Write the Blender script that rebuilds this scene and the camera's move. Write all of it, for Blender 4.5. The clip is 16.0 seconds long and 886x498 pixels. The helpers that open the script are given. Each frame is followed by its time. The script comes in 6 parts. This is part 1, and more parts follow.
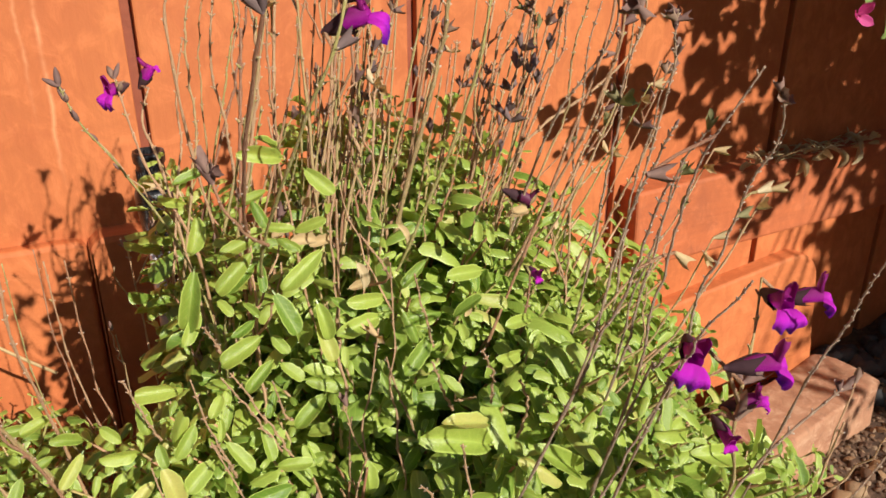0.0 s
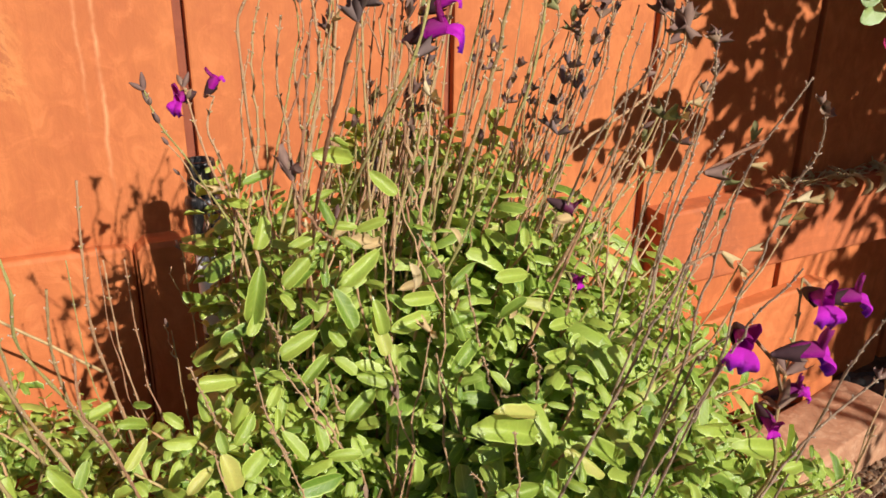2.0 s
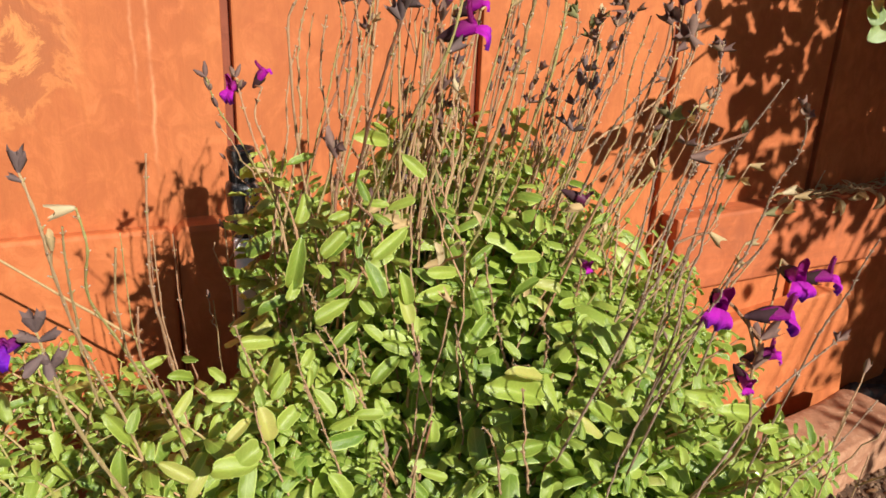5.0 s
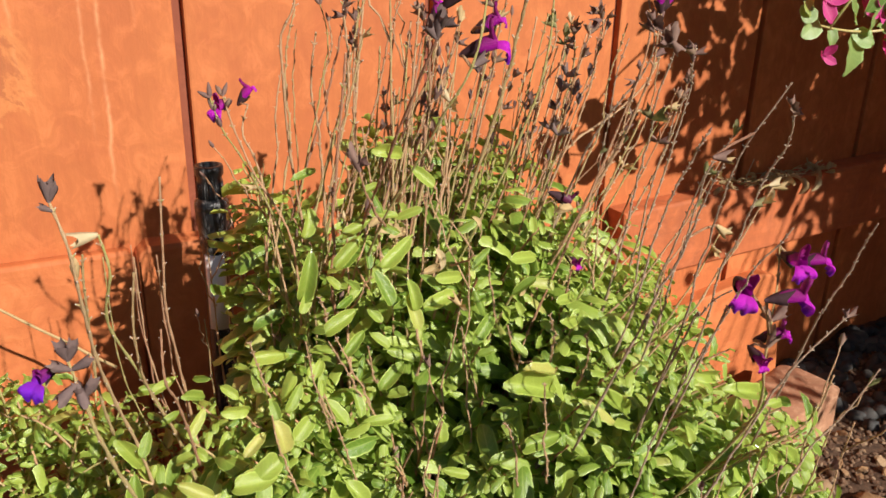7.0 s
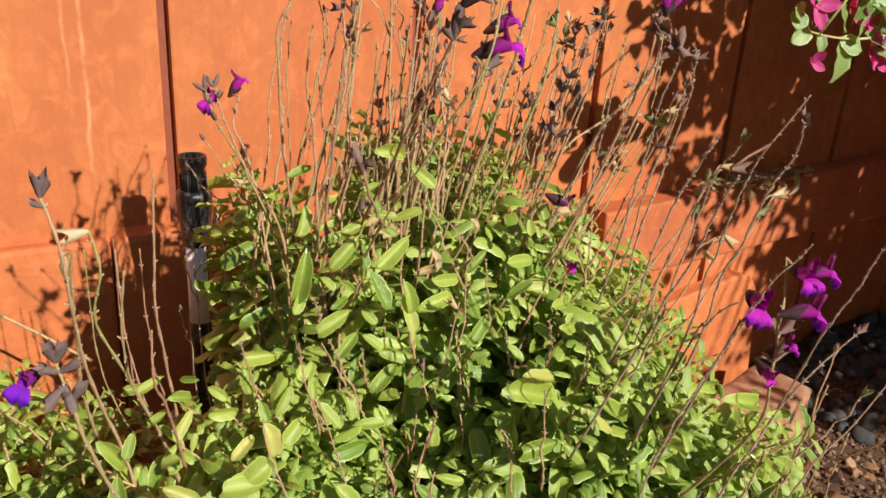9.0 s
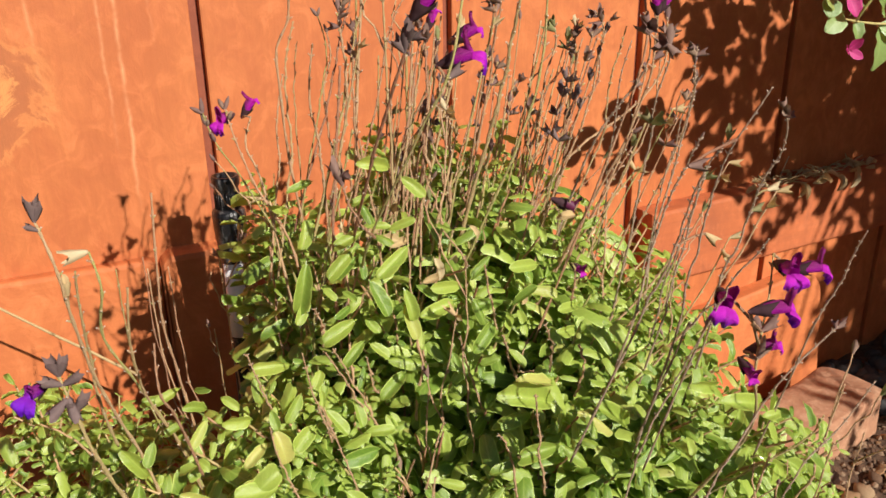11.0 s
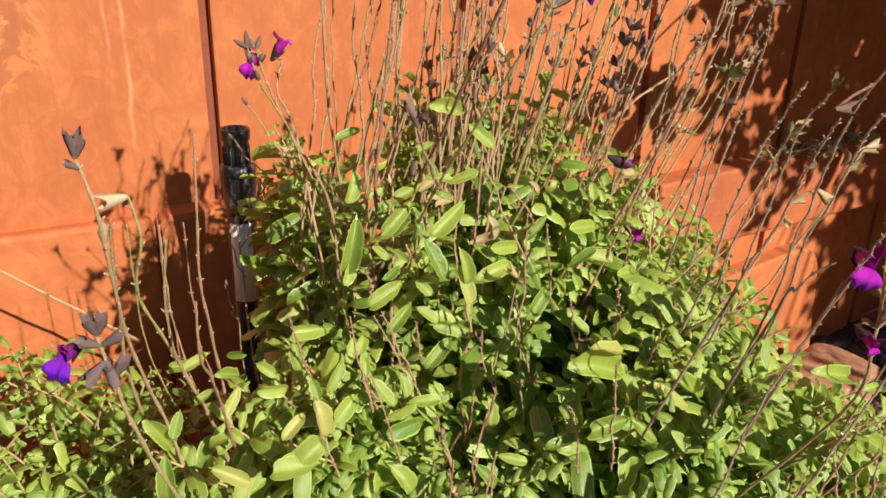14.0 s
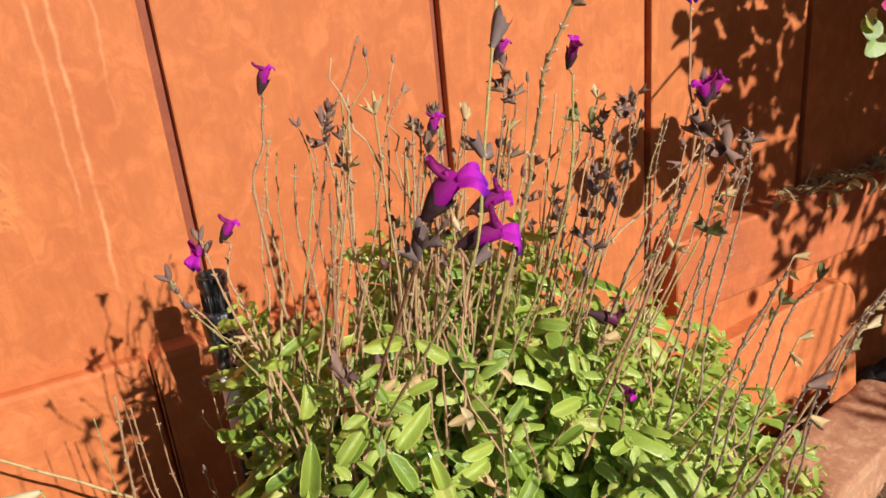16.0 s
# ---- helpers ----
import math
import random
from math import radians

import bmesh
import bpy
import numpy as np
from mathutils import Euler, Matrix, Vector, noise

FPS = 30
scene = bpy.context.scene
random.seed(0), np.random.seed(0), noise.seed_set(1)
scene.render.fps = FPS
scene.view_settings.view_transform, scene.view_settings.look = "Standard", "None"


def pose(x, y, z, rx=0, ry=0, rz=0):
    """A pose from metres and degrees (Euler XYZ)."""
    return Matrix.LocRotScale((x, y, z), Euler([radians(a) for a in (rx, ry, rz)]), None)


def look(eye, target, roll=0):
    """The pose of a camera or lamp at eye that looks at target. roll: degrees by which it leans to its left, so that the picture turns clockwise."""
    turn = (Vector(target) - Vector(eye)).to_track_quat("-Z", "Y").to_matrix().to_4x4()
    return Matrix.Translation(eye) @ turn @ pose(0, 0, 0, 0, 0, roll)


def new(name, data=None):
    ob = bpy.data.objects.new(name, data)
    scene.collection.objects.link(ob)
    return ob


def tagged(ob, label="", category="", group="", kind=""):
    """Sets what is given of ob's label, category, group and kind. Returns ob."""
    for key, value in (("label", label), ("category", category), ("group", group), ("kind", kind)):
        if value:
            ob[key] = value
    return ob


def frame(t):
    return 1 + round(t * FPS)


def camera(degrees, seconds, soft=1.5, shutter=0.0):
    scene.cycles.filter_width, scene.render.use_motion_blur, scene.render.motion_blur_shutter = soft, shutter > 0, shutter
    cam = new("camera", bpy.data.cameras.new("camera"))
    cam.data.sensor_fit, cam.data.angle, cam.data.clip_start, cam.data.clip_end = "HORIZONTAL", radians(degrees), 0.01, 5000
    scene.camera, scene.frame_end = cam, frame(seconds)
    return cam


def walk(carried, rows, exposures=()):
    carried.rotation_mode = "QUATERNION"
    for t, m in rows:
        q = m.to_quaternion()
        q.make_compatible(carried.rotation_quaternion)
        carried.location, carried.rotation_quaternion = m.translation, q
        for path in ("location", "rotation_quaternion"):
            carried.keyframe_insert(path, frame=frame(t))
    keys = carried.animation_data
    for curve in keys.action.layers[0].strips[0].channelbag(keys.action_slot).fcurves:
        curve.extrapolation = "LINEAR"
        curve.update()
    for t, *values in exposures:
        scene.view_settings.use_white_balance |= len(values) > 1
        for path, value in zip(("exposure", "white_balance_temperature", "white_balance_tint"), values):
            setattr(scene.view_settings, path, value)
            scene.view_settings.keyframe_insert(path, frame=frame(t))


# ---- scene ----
cam = camera(56.7, 16.0, soft=1.6)
PATH = [
    (0, (-0.01, -0.863, 0.68), (0.759, 0.799, -0.122), -0.1),
    (0.5, (-0.02, -0.865, 0.681), (0.738, 0.81, -0.106), 0.3),
    (1, (-0.014, -0.875, 0.686), (0.757, 0.8, -0.086), 0.2),
    (1.5, (-0.026, -0.888, 0.679), (0.741, 0.796, -0.08), 0.5),
    (2, (-0.039, -0.88, 0.678), (0.706, 0.819, -0.068), 0.8),
    (2.5, (-0.033, -0.886, 0.683), (0.715, 0.815, -0.057), 0.6),
    (3, (-0.031, -0.895, 0.681), (0.728, 0.801, -0.058), 1.0),
    (3.5, (-0.042, -0.902, 0.68), (0.702, 0.801, -0.059), 1.8),
    (4, (-0.056, -0.904, 0.675), (0.663, 0.808, -0.067), 2.4),
    (4.5, (-0.06, -0.915, 0.678), (0.642, 0.803, -0.067), 2.5),
    (4.7, (-0.059, -0.923, 0.679), (0.639, 0.801, -0.056), 2.5),
    (6.8, (-0.106, -0.935, 0.692), (0.735, 0.731, -0.025), 1.0),
    (7, (-0.114, -0.92, 0.687), (0.766, 0.726, -0.03), 1.3),
    (7.5, (-0.125, -0.902, 0.683), (0.832, 0.696, -0.045), 2.2),
    (8, (-0.136, -0.896, 0.689), (0.848, 0.683, -0.043), 2.8),
    (8.5, (-0.137, -0.892, 0.689), (0.837, 0.695, -0.039), 3.3),
    (9, (-0.124, -0.901, 0.689), (0.82, 0.702, -0.046), 3.4),
    (9.2, (-0.114, -0.909, 0.689), (0.816, 0.701, -0.048), 3.3),
    (11.3, (-0.083, -0.93, 0.692), (0.687, 0.772, -0.024), -1.0),
    (11.5, (-0.106, -0.908, 0.69), (0.733, 0.762, -0.022), -1.3),
    (12, (-0.143, -0.862, 0.67), (0.848, 0.705, -0.081), -0.1),
    (12.5, (-0.134, -0.854, 0.653), (0.854, 0.695, -0.137), 1.8),
    (13, (-0.121, -0.866, 0.656), (0.776, 0.732, -0.145), 2.6),
    (13.5, (-0.123, -0.876, 0.658), (0.731, 0.752, -0.13), 2.5),
    (14, (-0.119, -0.875, 0.668), (0.729, 0.761, -0.109), 1.4),
    (14.5, (-0.104, -0.864, 0.684), (0.706, 0.777, -0.122), -1.6),
    (15, (-0.081, -0.833, 0.717), (0.67, 0.827, -0.108), -3.6),
    (15.5, (-0.067, -0.832, 0.731), (0.715, 0.84, -0.04), -3.8),
    (16, (-0.043, -0.827, 0.746), (0.724, 0.859, -0.007), -5.7),
]
EXPOSURES = [(0.0, 0.23), (16.0, 0.23)]
walk(cam, [(t, look(eye, target, roll)) for t, eye, target, roll in PATH], EXPOSURES)

# ---- world, sun ----
SUN_SLOPE = Vector((0.24, -1.0, 0.62))
SUN = SUN_SLOPE.normalized()
world = bpy.data.worlds.new("sky")
scene.world = world
world.use_nodes = True
wn = world.node_tree.nodes
sky = wn.new("ShaderNodeTexSky")
sky.sky_type = "NISHITA"
sky.sun_disc = False
sky.sun_elevation = math.asin(SUN.z)
sky.sun_rotation = math.atan2(SUN.x, SUN.y)
wn["Background"].inputs[1].default_value = 0.040
world.node_tree.links.new(sky.outputs[0], wn["Background"].inputs[0])
sun = new("sun", bpy.data.lights.new("sun", "SUN"))
sun.data.energy = 5.0
sun.data.angle = radians(0.53)
sun.data.color = (1.0, 0.93, 0.85)
sun.matrix_world = look(SUN * 5, (0, 0, 0))

rng = np.random.default_rng(7)


# ---- materials ----
class Mat:
    """A small helper round one Principled material."""

    def __init__(self, name, rough=0.7):
        self.m = bpy.data.materials.new(name)
        self.m.use_nodes = True
        self.t = self.m.node_tree
        self.b = self.t.nodes["Principled BSDF"]
        self.out = self.t.nodes["Material Output"]
        self.b.inputs["Roughness"].default_value = rough
        self.co = self.node("ShaderNodeTexCoord")

    def node(self, kind, **ins):
        n = self.t.nodes.new(kind)
        for k, v in ins.items():
            n.inputs[k.replace("_", " ")].default_value = v
        return n

    def link(self, a, b):
        self.t.links.new(a, b)

    def mapped(self, scale, space="Object", rot=(0, 0, 0)):
        mp = self.node("ShaderNodeMapping")
        mp.inputs["Scale"].default_value = scale
        mp.inputs["Rotation"].default_value = rot
        self.link(self.co.outputs[space], mp.inputs["Vector"])
        return mp.outputs[0]

    def noise(self, scale, detail=4.0, rough=0.55, dist=0.0, vec=None):
        n = self.node("ShaderNodeTexNoise", Scale=scale, Detail=detail, Roughness=rough, Distortion=dist)
        if vec is not None:
            self.link(vec, n.inputs["Vector"])
        return n.outputs["Fac"]

    def ramp(self, fac, *stops):
        r = self.node("ShaderNodeValToRGB")
        e = r.color_ramp.elements
        while len(e) < len(stops):
            e.new(0.5)
        for el, (p, c) in zip(e, stops):
            el.position = p
            el.color = (*c, 1) if len(c) == 3 else c
        self.link(fac, r.inputs[0])
        return r.outputs[0]

    def mix(self, fac, a, b, blend="MIX"):
        n = self.t.nodes.new("ShaderNodeMix")
        n.data_type = "RGBA"
        n.blend_type = blend
        for sock, v in ((n.inputs[0], fac), (n.inputs[6], a), (n.inputs[7], b)):
            if isinstance(v, bpy.types.NodeSocket):
                self.link(v, sock)
            else:
                sock.default_value = v if isinstance(v, (int, float)) else (*v, 1)
        return n.outputs[2]

    def math(self, op, a, b=0.0):
        n = self.t.nodes.new("ShaderNodeMath")
        n.operation = op
        for sock, v in ((n.inputs[0], a), (n.inputs[1], b)):
            if isinstance(v, bpy.types.NodeSocket):
                self.link(v, sock)
            else:
                sock.default_value = v
        return n.outputs[0]

    def bump(self, height, strength=0.3, distance=0.002):
        n = self.node("ShaderNodeBump", Strength=strength, Distance=distance)
        self.link(height, n.inputs["Height"])
        self.link(n.outputs[0], self.b.inputs["Normal"])

    def color(self, c):
        if isinstance(c, bpy.types.NodeSocket):
            self.link(c, self.b.inputs["Base Color"])
        else:
            self.b.inputs["Base Color"].default_value = (*c, 1)
        return self


def random_value(k):
    """One number a piece: from the object, and from the island in a joined mesh."""
    oi, ge = k.node("ShaderNodeObjectInfo"), k.node("ShaderNodeNewGeometry")
    return k.math("FRACT", k.math("ADD", oi.outputs["Random"], ge.outputs["Random Per Island"]))


def fence_paint(name, base, warm, worn, along="Z", knot=None, runs=()):
    k = Mat(name, 0.72)
    sc = {"Z": (1, 1, 0.06), "X": (0.06, 1, 1)}[along]
    grain = k.noise(140, 5, 0.6, 0.3, k.mapped(sc))
    broad = k.noise(7, 3, 0.55, 0.8, k.mapped({"Z": (1, 1, 0.35), "X": (0.35, 1, 1)}[along]))
    fine = k.noise(420, 3, 0.6, 0, k.mapped((1, 1, 1)))
    c = k.mix(k.ramp(broad, (0.32, (0, 0, 0)), (0.72, (1, 1, 1))), base, warm)
    oi = k.node("ShaderNodeObjectInfo")
    c = k.mix(k.math("MULTIPLY", oi.outputs["Random"], 0.28), c, tuple(x * 0.74 for x in base))
    cloud = k.noise(3.2, 4, 0.6, 1.2, k.mapped((1, 1, 0.8)))
    c = k.mix(k.math("MULTIPLY", k.ramp(cloud, (0.46, (0, 0, 0)), (0.66, (1, 1, 1))), 0.45), c, tuple(min(1, x * 1.10 + 0.012) for x in warm))
    c = k.mix(k.ramp(grain, (0.36, (0.24, 0.24, 0.24)), (0.58, (0, 0, 0))), c, worn)
    stain = k.noise(16, 6, 0.68, 1.6, k.mapped((1, 1, 0.6)))
    c = k.mix(k.math("MULTIPLY", k.ramp(stain, (0.48, (0, 0, 0)), (0.70, (1, 1, 1))), 0.6), c, worn)
    mottle = k.noise(38, 6, 0.66, 0.9, k.mapped((1, 1, 0.75)))
    c = k.mix(k.math("MULTIPLY", k.ramp(mottle, (0.40, (1, 1, 1)), (0.54, (0, 0, 0))), 0.42), c, tuple(x * 0.80 for x in base))
    c = k.mix(k.math("MULTIPLY", k.ramp(mottle, (0.52, (0, 0, 0)), (0.68, (1, 1, 1))), 0.38), c, tuple(min(1, x * 1.16 + 0.02) for x in warm))
    if runs:
        sep = k.node("ShaderNodeSeparateXYZ")
        k.link(k.mapped((1, 1, 1)), sep.inputs[0])
        along_z = k.node("ShaderNodeCombineXYZ")
        k.link(sep.outputs[2], along_z.inputs[2])
        for n, (x0, low, half, strength) in enumerate(runs):
            k_in = k.node("ShaderNodeMapping")
            k_in.inputs["Location"].default_value = (n * 3.7, 0, 0)
            k.link(along_z.outputs[0], k_in.inputs["Vector"])
            sway = k.math("MULTIPLY", k.math("SUBTRACT", k.noise(9, 4, 0.6, 0, k_in.outputs[0]), 0.5), 0.022)
            off = k.math("ABSOLUTE", k.math("SUBTRACT", k.math("SUBTRACT", sep.outputs[0], x0), sway))
            core = k.ramp(k.math("MULTIPLY", off, 1 / half), (0.0, (1, 1, 1)), (0.35, (0.55, 0.55, 0.55)), (1.0, (0, 0, 0)))
            fade = k.ramp(sep.outputs[2], (low, (0, 0, 0)), (low + 0.08, (1, 1, 1)))
            beads = k.ramp(k.noise(34, 3, 0.6, 0, k_in.outputs[0]), (0.36, (0.15, 0.15, 0.15)), (0.58, (1, 1, 1)))
            m = k.math("MULTIPLY", k.math("MULTIPLY", core, fade), k.math("MULTIPLY", beads, strength))
            c = k.mix(m, c, (0.90, 0.46, 0.22))
    if knot:
        sep = k.node("ShaderNodeSeparateXYZ")
        k.link(k.mapped((1, 1, 1)), sep.inputs[0])
        dx = k.math("MULTIPLY", k.math("SUBTRACT", sep.outputs[0], knot[0]), 1 / knot[2])
        dz = k.math("MULTIPLY", k.math("SUBTRACT", sep.outputs[2], knot[1]), 1 / knot[3])
        d = k.math("SQRT", k.math("ADD", k.math("MULTIPLY", dx, dx), k.math("MULTIPLY", dz, dz)))
        d = k.math("ADD", d, k.math("MULTIPLY", k.math("SUBTRACT", stain, 0.5), 2.0))
        rings = k.math("SINE", k.math("MULTIPLY", d, 10.0))
        tone = k.ramp(rings, (0.0, (0.40, 0.125, 0.042)), (1.0, (0.74, 0.30, 0.09)))
        c = k.mix(k.ramp(d, (0.45, (0.8, 0.8, 0.8)), (1.1, (0, 0, 0))), c, tone)
    k.color(c)
    k.bump(k.math("ADD", k.math("ADD", grain, k.math("MULTIPLY", fine, 0.5)), k.math("MULTIPLY", mottle, 1.5)), 0.40, 0.0012)
    return k.m


M_FENCE = fence_paint("orange_fence_paint", (0.533, 0.150, 0.043), (0.628, 0.200, 0.057), (0.447, 0.115, 0.036), knot=(-0.155, 0.548, 0.066, 0.078), runs=((-0.040, 0.47, 0.0028, 0.42), (-0.024, 0.40, 0.0032, 0.55), (0.010, 0.58, 0.0026, 0.28), (-0.105, 0.52, 0.0030, 0.3)))
M_KICK = fence_paint("orange_board_paint", (0.585, 0.163, 0.047), (0.654, 0.211, 0.064), (0.482, 0.125, 0.040), "X")
M_RAIL = fence_paint("weathered_rail_paint", (0.533, 0.142, 0.047), (0.602, 0.176, 0.056), (0.310, 0.090, 0.039), "X")
# the shade inside the board gaps is put into this dark brown
M_BACK = fence_paint("gap_shade_brown_backing", (0.26, 0.065, 0.028), (0.32, 0.085, 0.036), (0.18, 0.045, 0.02))


def leaf_material(name, dark, light, old, glow, rough=0.38):
    k = Mat(name, rough)
    r = random_value(k)
    uv = k.node("ShaderNodeSeparateXYZ")
    k.link(k.co.outputs["UV"], uv.inputs[0])
    u = k.math("ABSOLUTE", k.math("SUBTRACT", uv.outputs[0], 0.5))
    v = uv.outputs[1]
    c = k.ramp(r, (0.0, dark), (0.3, tuple(a * 0.55 + b_ * 0.45 for a, b_ in zip(dark, light))), (0.72, light), (0.94, light), (1.0, old))
    shift = k.node("ShaderNodeCombineXYZ")
    k.link(k.math("MULTIPLY", r, 40.0), shift.inputs[0])
    place = k.node("ShaderNodeMapping")
    place.inputs["Scale"].default_value = (1.0, 2.3, 1.0)
    k.link(shift.outputs[0], place.inputs["Location"])
    k.link(k.co.outputs["UV"], place.inputs["Vector"])
    blotch = k.noise(9, 5, 0.7, 0.5, place.outputs[0])
    pucker = k.noise(24, 3, 0.6, 0.3, place.outputs[0])
    c = k.mix(k.math("MULTIPLY", k.ramp(blotch, (0.35, (0, 0, 0)), (0.68, (1, 1, 1))), 0.24), c, dark)
    c = k.mix(k.ramp(blotch, (0.26, (0.45, 0.45, 0.45)), (0.40, (0, 0, 0))), c, old)
    rib = k.ramp(u, (0.0, (1, 1, 1)), (0.06, (0, 0, 0)))
    side = k.math("SINE", k.math("MULTIPLY", k.math("SUBTRACT", v, k.math("MULTIPLY", u, 0.5)), 42.0))
    veins = k.math("MULTIPLY", k.ramp(side, (0.8, (0, 0, 0)), (1.0, (1, 1, 1))), 0.14)
    rim = k.math("MULTIPLY", k.ramp(u, (0.41, (0, 0, 0)), (0.485, (1, 1, 1))), 0.85)
    lines = k.math("MAXIMUM", k.math("MAXIMUM", k.math("MULTIPLY", rib, 0.32), veins), rim)
    pale = tuple(min(1.0, a * 1.35 + 0.06) for a in light)
    c = k.mix(lines, c, pale)
    k.color(c)
    k.b.inputs["Specular IOR Level"].default_value = 0.9
    k.bump(k.math("SUBTRACT", k.math("ADD", blotch, k.math("MULTIPLY", pucker, 1.6)), lines), 0.40, 0.0005)
    tr = k.node("ShaderNodeBsdfTranslucent")
    k.link(k.mix(0.45, c, glow), tr.inputs[0])
    mx = k.node("ShaderNodeMixShader")
    mx.inputs[0].default_value = 0.25
    k.link(k.b.outputs[0], mx.inputs[1])
    k.link(tr.outputs[0], mx.inputs[2])
    k.link(mx.outputs[0], k.out.inputs[0])
    return k.m


M_LEAF = leaf_material("sage_leaf", (0.15, 0.275, 0.035), (0.430, 0.545, 0.095), (0.62, 0.58, 0.17), (0.45, 0.66, 0.05), 0.30)
M_BOUG_LEAF = leaf_material("bougainvillea_leaf", (0.13, 0.25, 0.05), (0.28, 0.42, 0.13), (0.35, 0.42, 0.10), (0.4, 0.55, 0.08))
M_BRACT = leaf_material("magenta_bract", (0.45, 0.012, 0.16), (0.62, 0.03, 0.26), (0.55, 0.03, 0.2), (0.8, 0.03, 0.3), 0.6)


def stalk_material(name="dry_brown_stalk", pale=None):
    k = Mat(name, 0.8)
    r = random_value(k)
    c = k.ramp(r, (0.0, (0.44, 0.19, 0.10)), (0.25, (0.59, 0.32, 0.16)), (0.5, (0.69, 0.45, 0.235)), (0.68, (0.55, 0.43, 0.16)), (0.85, (0.44, 0.44, 0.12)), (1.0, (0.52, 0.27, 0.15)))
    if pale:
        c = k.ramp(r, (0.0, tuple(x * 0.82 for x in pale)), (1.0, pale))
    n = k.noise(260, 4, 0.6, 0.2)
    worn = k.noise(70, 4, 0.7, 0.4)
    c = k.mix(k.ramp(worn, (0.52, (0, 0, 0)), (0.66, (0.75, 0.75, 0.75))), c, (0.74, 0.55, 0.37))
    c = k.mix(k.ramp(worn, (0.30, (0.6, 0.6, 0.6)), (0.44, (0, 0, 0))), c, tuple(x * 0.62 for x in pale) if pale else (0.34, 0.18, 0.13))
    c = k.mix(k.math("MULTIPLY", n, 0.3), c, tuple(x * 0.5 for x in pale) if pale else (0.24, 0.15, 0.11))
    k.color(c)
    k.bump(k.math("ADD", n, worn), 0.7, 0.0010)
    return k.m


M_STALK = stalk_material()
M_PALE_STALK = stalk_material("grey_brown_stalk", (0.54, 0.38, 0.26))
M_SCAR = stalk_material("pale_leaf_scar", (0.80, 0.70, 0.56))
M_TAN_STALK = stalk_material("tan_dead_stalk", (0.72, 0.44, 0.24))


def dry_material(name, a, b, c3, rough=0.85):
    k = Mat(name, rough)
    n = k.noise(300, 4, 0.6, 0.3, k.mapped((1, 0.3, 1)))
    c = k.mix(n, k.ramp(random_value(k), (0.0, a), (0.6, b), (1.0, c3)), tuple(x * 0.45 for x in a))
    k.color(c)
    k.bump(n, 0.5, 0.0005)
    tr = k.node("ShaderNodeBsdfTranslucent")
    k.link(c, tr.inputs[0])
    mx = k.node("ShaderNodeMixShader")
    mx.inputs[0].default_value = 0.15
    k.link(k.b.outputs[0], mx.inputs[1])
    k.link(tr.outputs[0], mx.inputs[2])
    k.link(mx.outputs[0], k.out.inputs[0])
    return k.m


M_CALYX = dry_material("dusky_calyx", (0.27, 0.155, 0.135), (0.42, 0.27, 0.20), (0.56, 0.39, 0.24))
M_WINE = dry_material("wine_dark_calyx", (0.085, 0.035, 0.045), (0.115, 0.050, 0.058), (0.15, 0.075, 0.075))
M_DUSK = dry_material("dusky_grey_calyx", (0.24, 0.165, 0.155), (0.30, 0.21, 0.19), (0.36, 0.26, 0.23))
M_HUSK = dry_material("straw_husk", (0.80, 0.58, 0.28), (0.86, 0.68, 0.36), (0.90, 0.78, 0.50))
M_GREEN_CALYX = dry_material("green_calyx", (0.30, 0.30, 0.12), (0.36, 0.37, 0.14), (0.40, 0.33, 0.17))


def petal_material(name, *tones):
    k = Mat(name, 0.55)
    sep = k.node("ShaderNodeSeparateXYZ")
    k.link(k.co.outputs["Object"], sep.inputs[0])
    n = k.noise(180, 3, 0.5, 0.4)
    h = k.math("ADD", k.math("MULTIPLY", sep.outputs[2], 62.0), k.math("ADD", 0.56, k.math("MULTIPLY", n, 0.36)))
    c = k.ramp(h, *zip((0.0, 0.20, 0.45, 0.78, 1.0), tones))
    k.color(c)
    k.b.inputs["Sheen Weight"].default_value = 0.06
    k.b.inputs["Sheen Tint"].default_value = (0.7, 0.1, 0.9, 1)
    k.bump(n, 0.5, 0.0008)
    tr = k.node("ShaderNodeBsdfTranslucent")
    k.link(c, tr.inputs[0])
    mx = k.node("ShaderNodeMixShader")
    mx.inputs[0].default_value = 0.25
    k.link(k.b.outputs[0], mx.inputs[1])
    k.link(tr.outputs[0], mx.inputs[2])
    k.link(mx.outputs[0], k.out.inputs[0])
    return k.m


M_PETAL = petal_material("velvet_purple_petal", (0.15, 0.005, 0.54), (0.38, 0.008, 0.62), (0.62, 0.010, 0.62), (0.56, 0.012, 0.45), (0.32, 0.010, 0.20))
M_VIOLET = petal_material("velvet_violet_petal", (0.13, 0.006, 0.70), (0.17, 0.008, 0.75), (0.24, 0.010, 0.72), (0.30, 0.012, 0.45), (0.26, 0.012, 0.22))
M_FADED = Mat("faded_wine_petal", 0.6).color((0.10, 0.008, 0.045)).m


def soil_material():
    k = Mat("dry_brown_soil", 0.95)
    here = k.mapped((1, 1, 1))
    big, small = k.noise(9, 5, 0.6, 0.6, here), k.noise(120, 6, 0.7, 0.2, here)
    c = k.mix(big, (0.095, 0.050, 0.028), (0.18, 0.102, 0.058))
    c = k.mix(k.ramp(small, (0.35, (1, 1, 1)), (0.6, (0, 0, 0))), c, (0.055, 0.030, 0.018))
    k.color(c)
    k.bump(small, 0.9, 0.004)
    return k.m


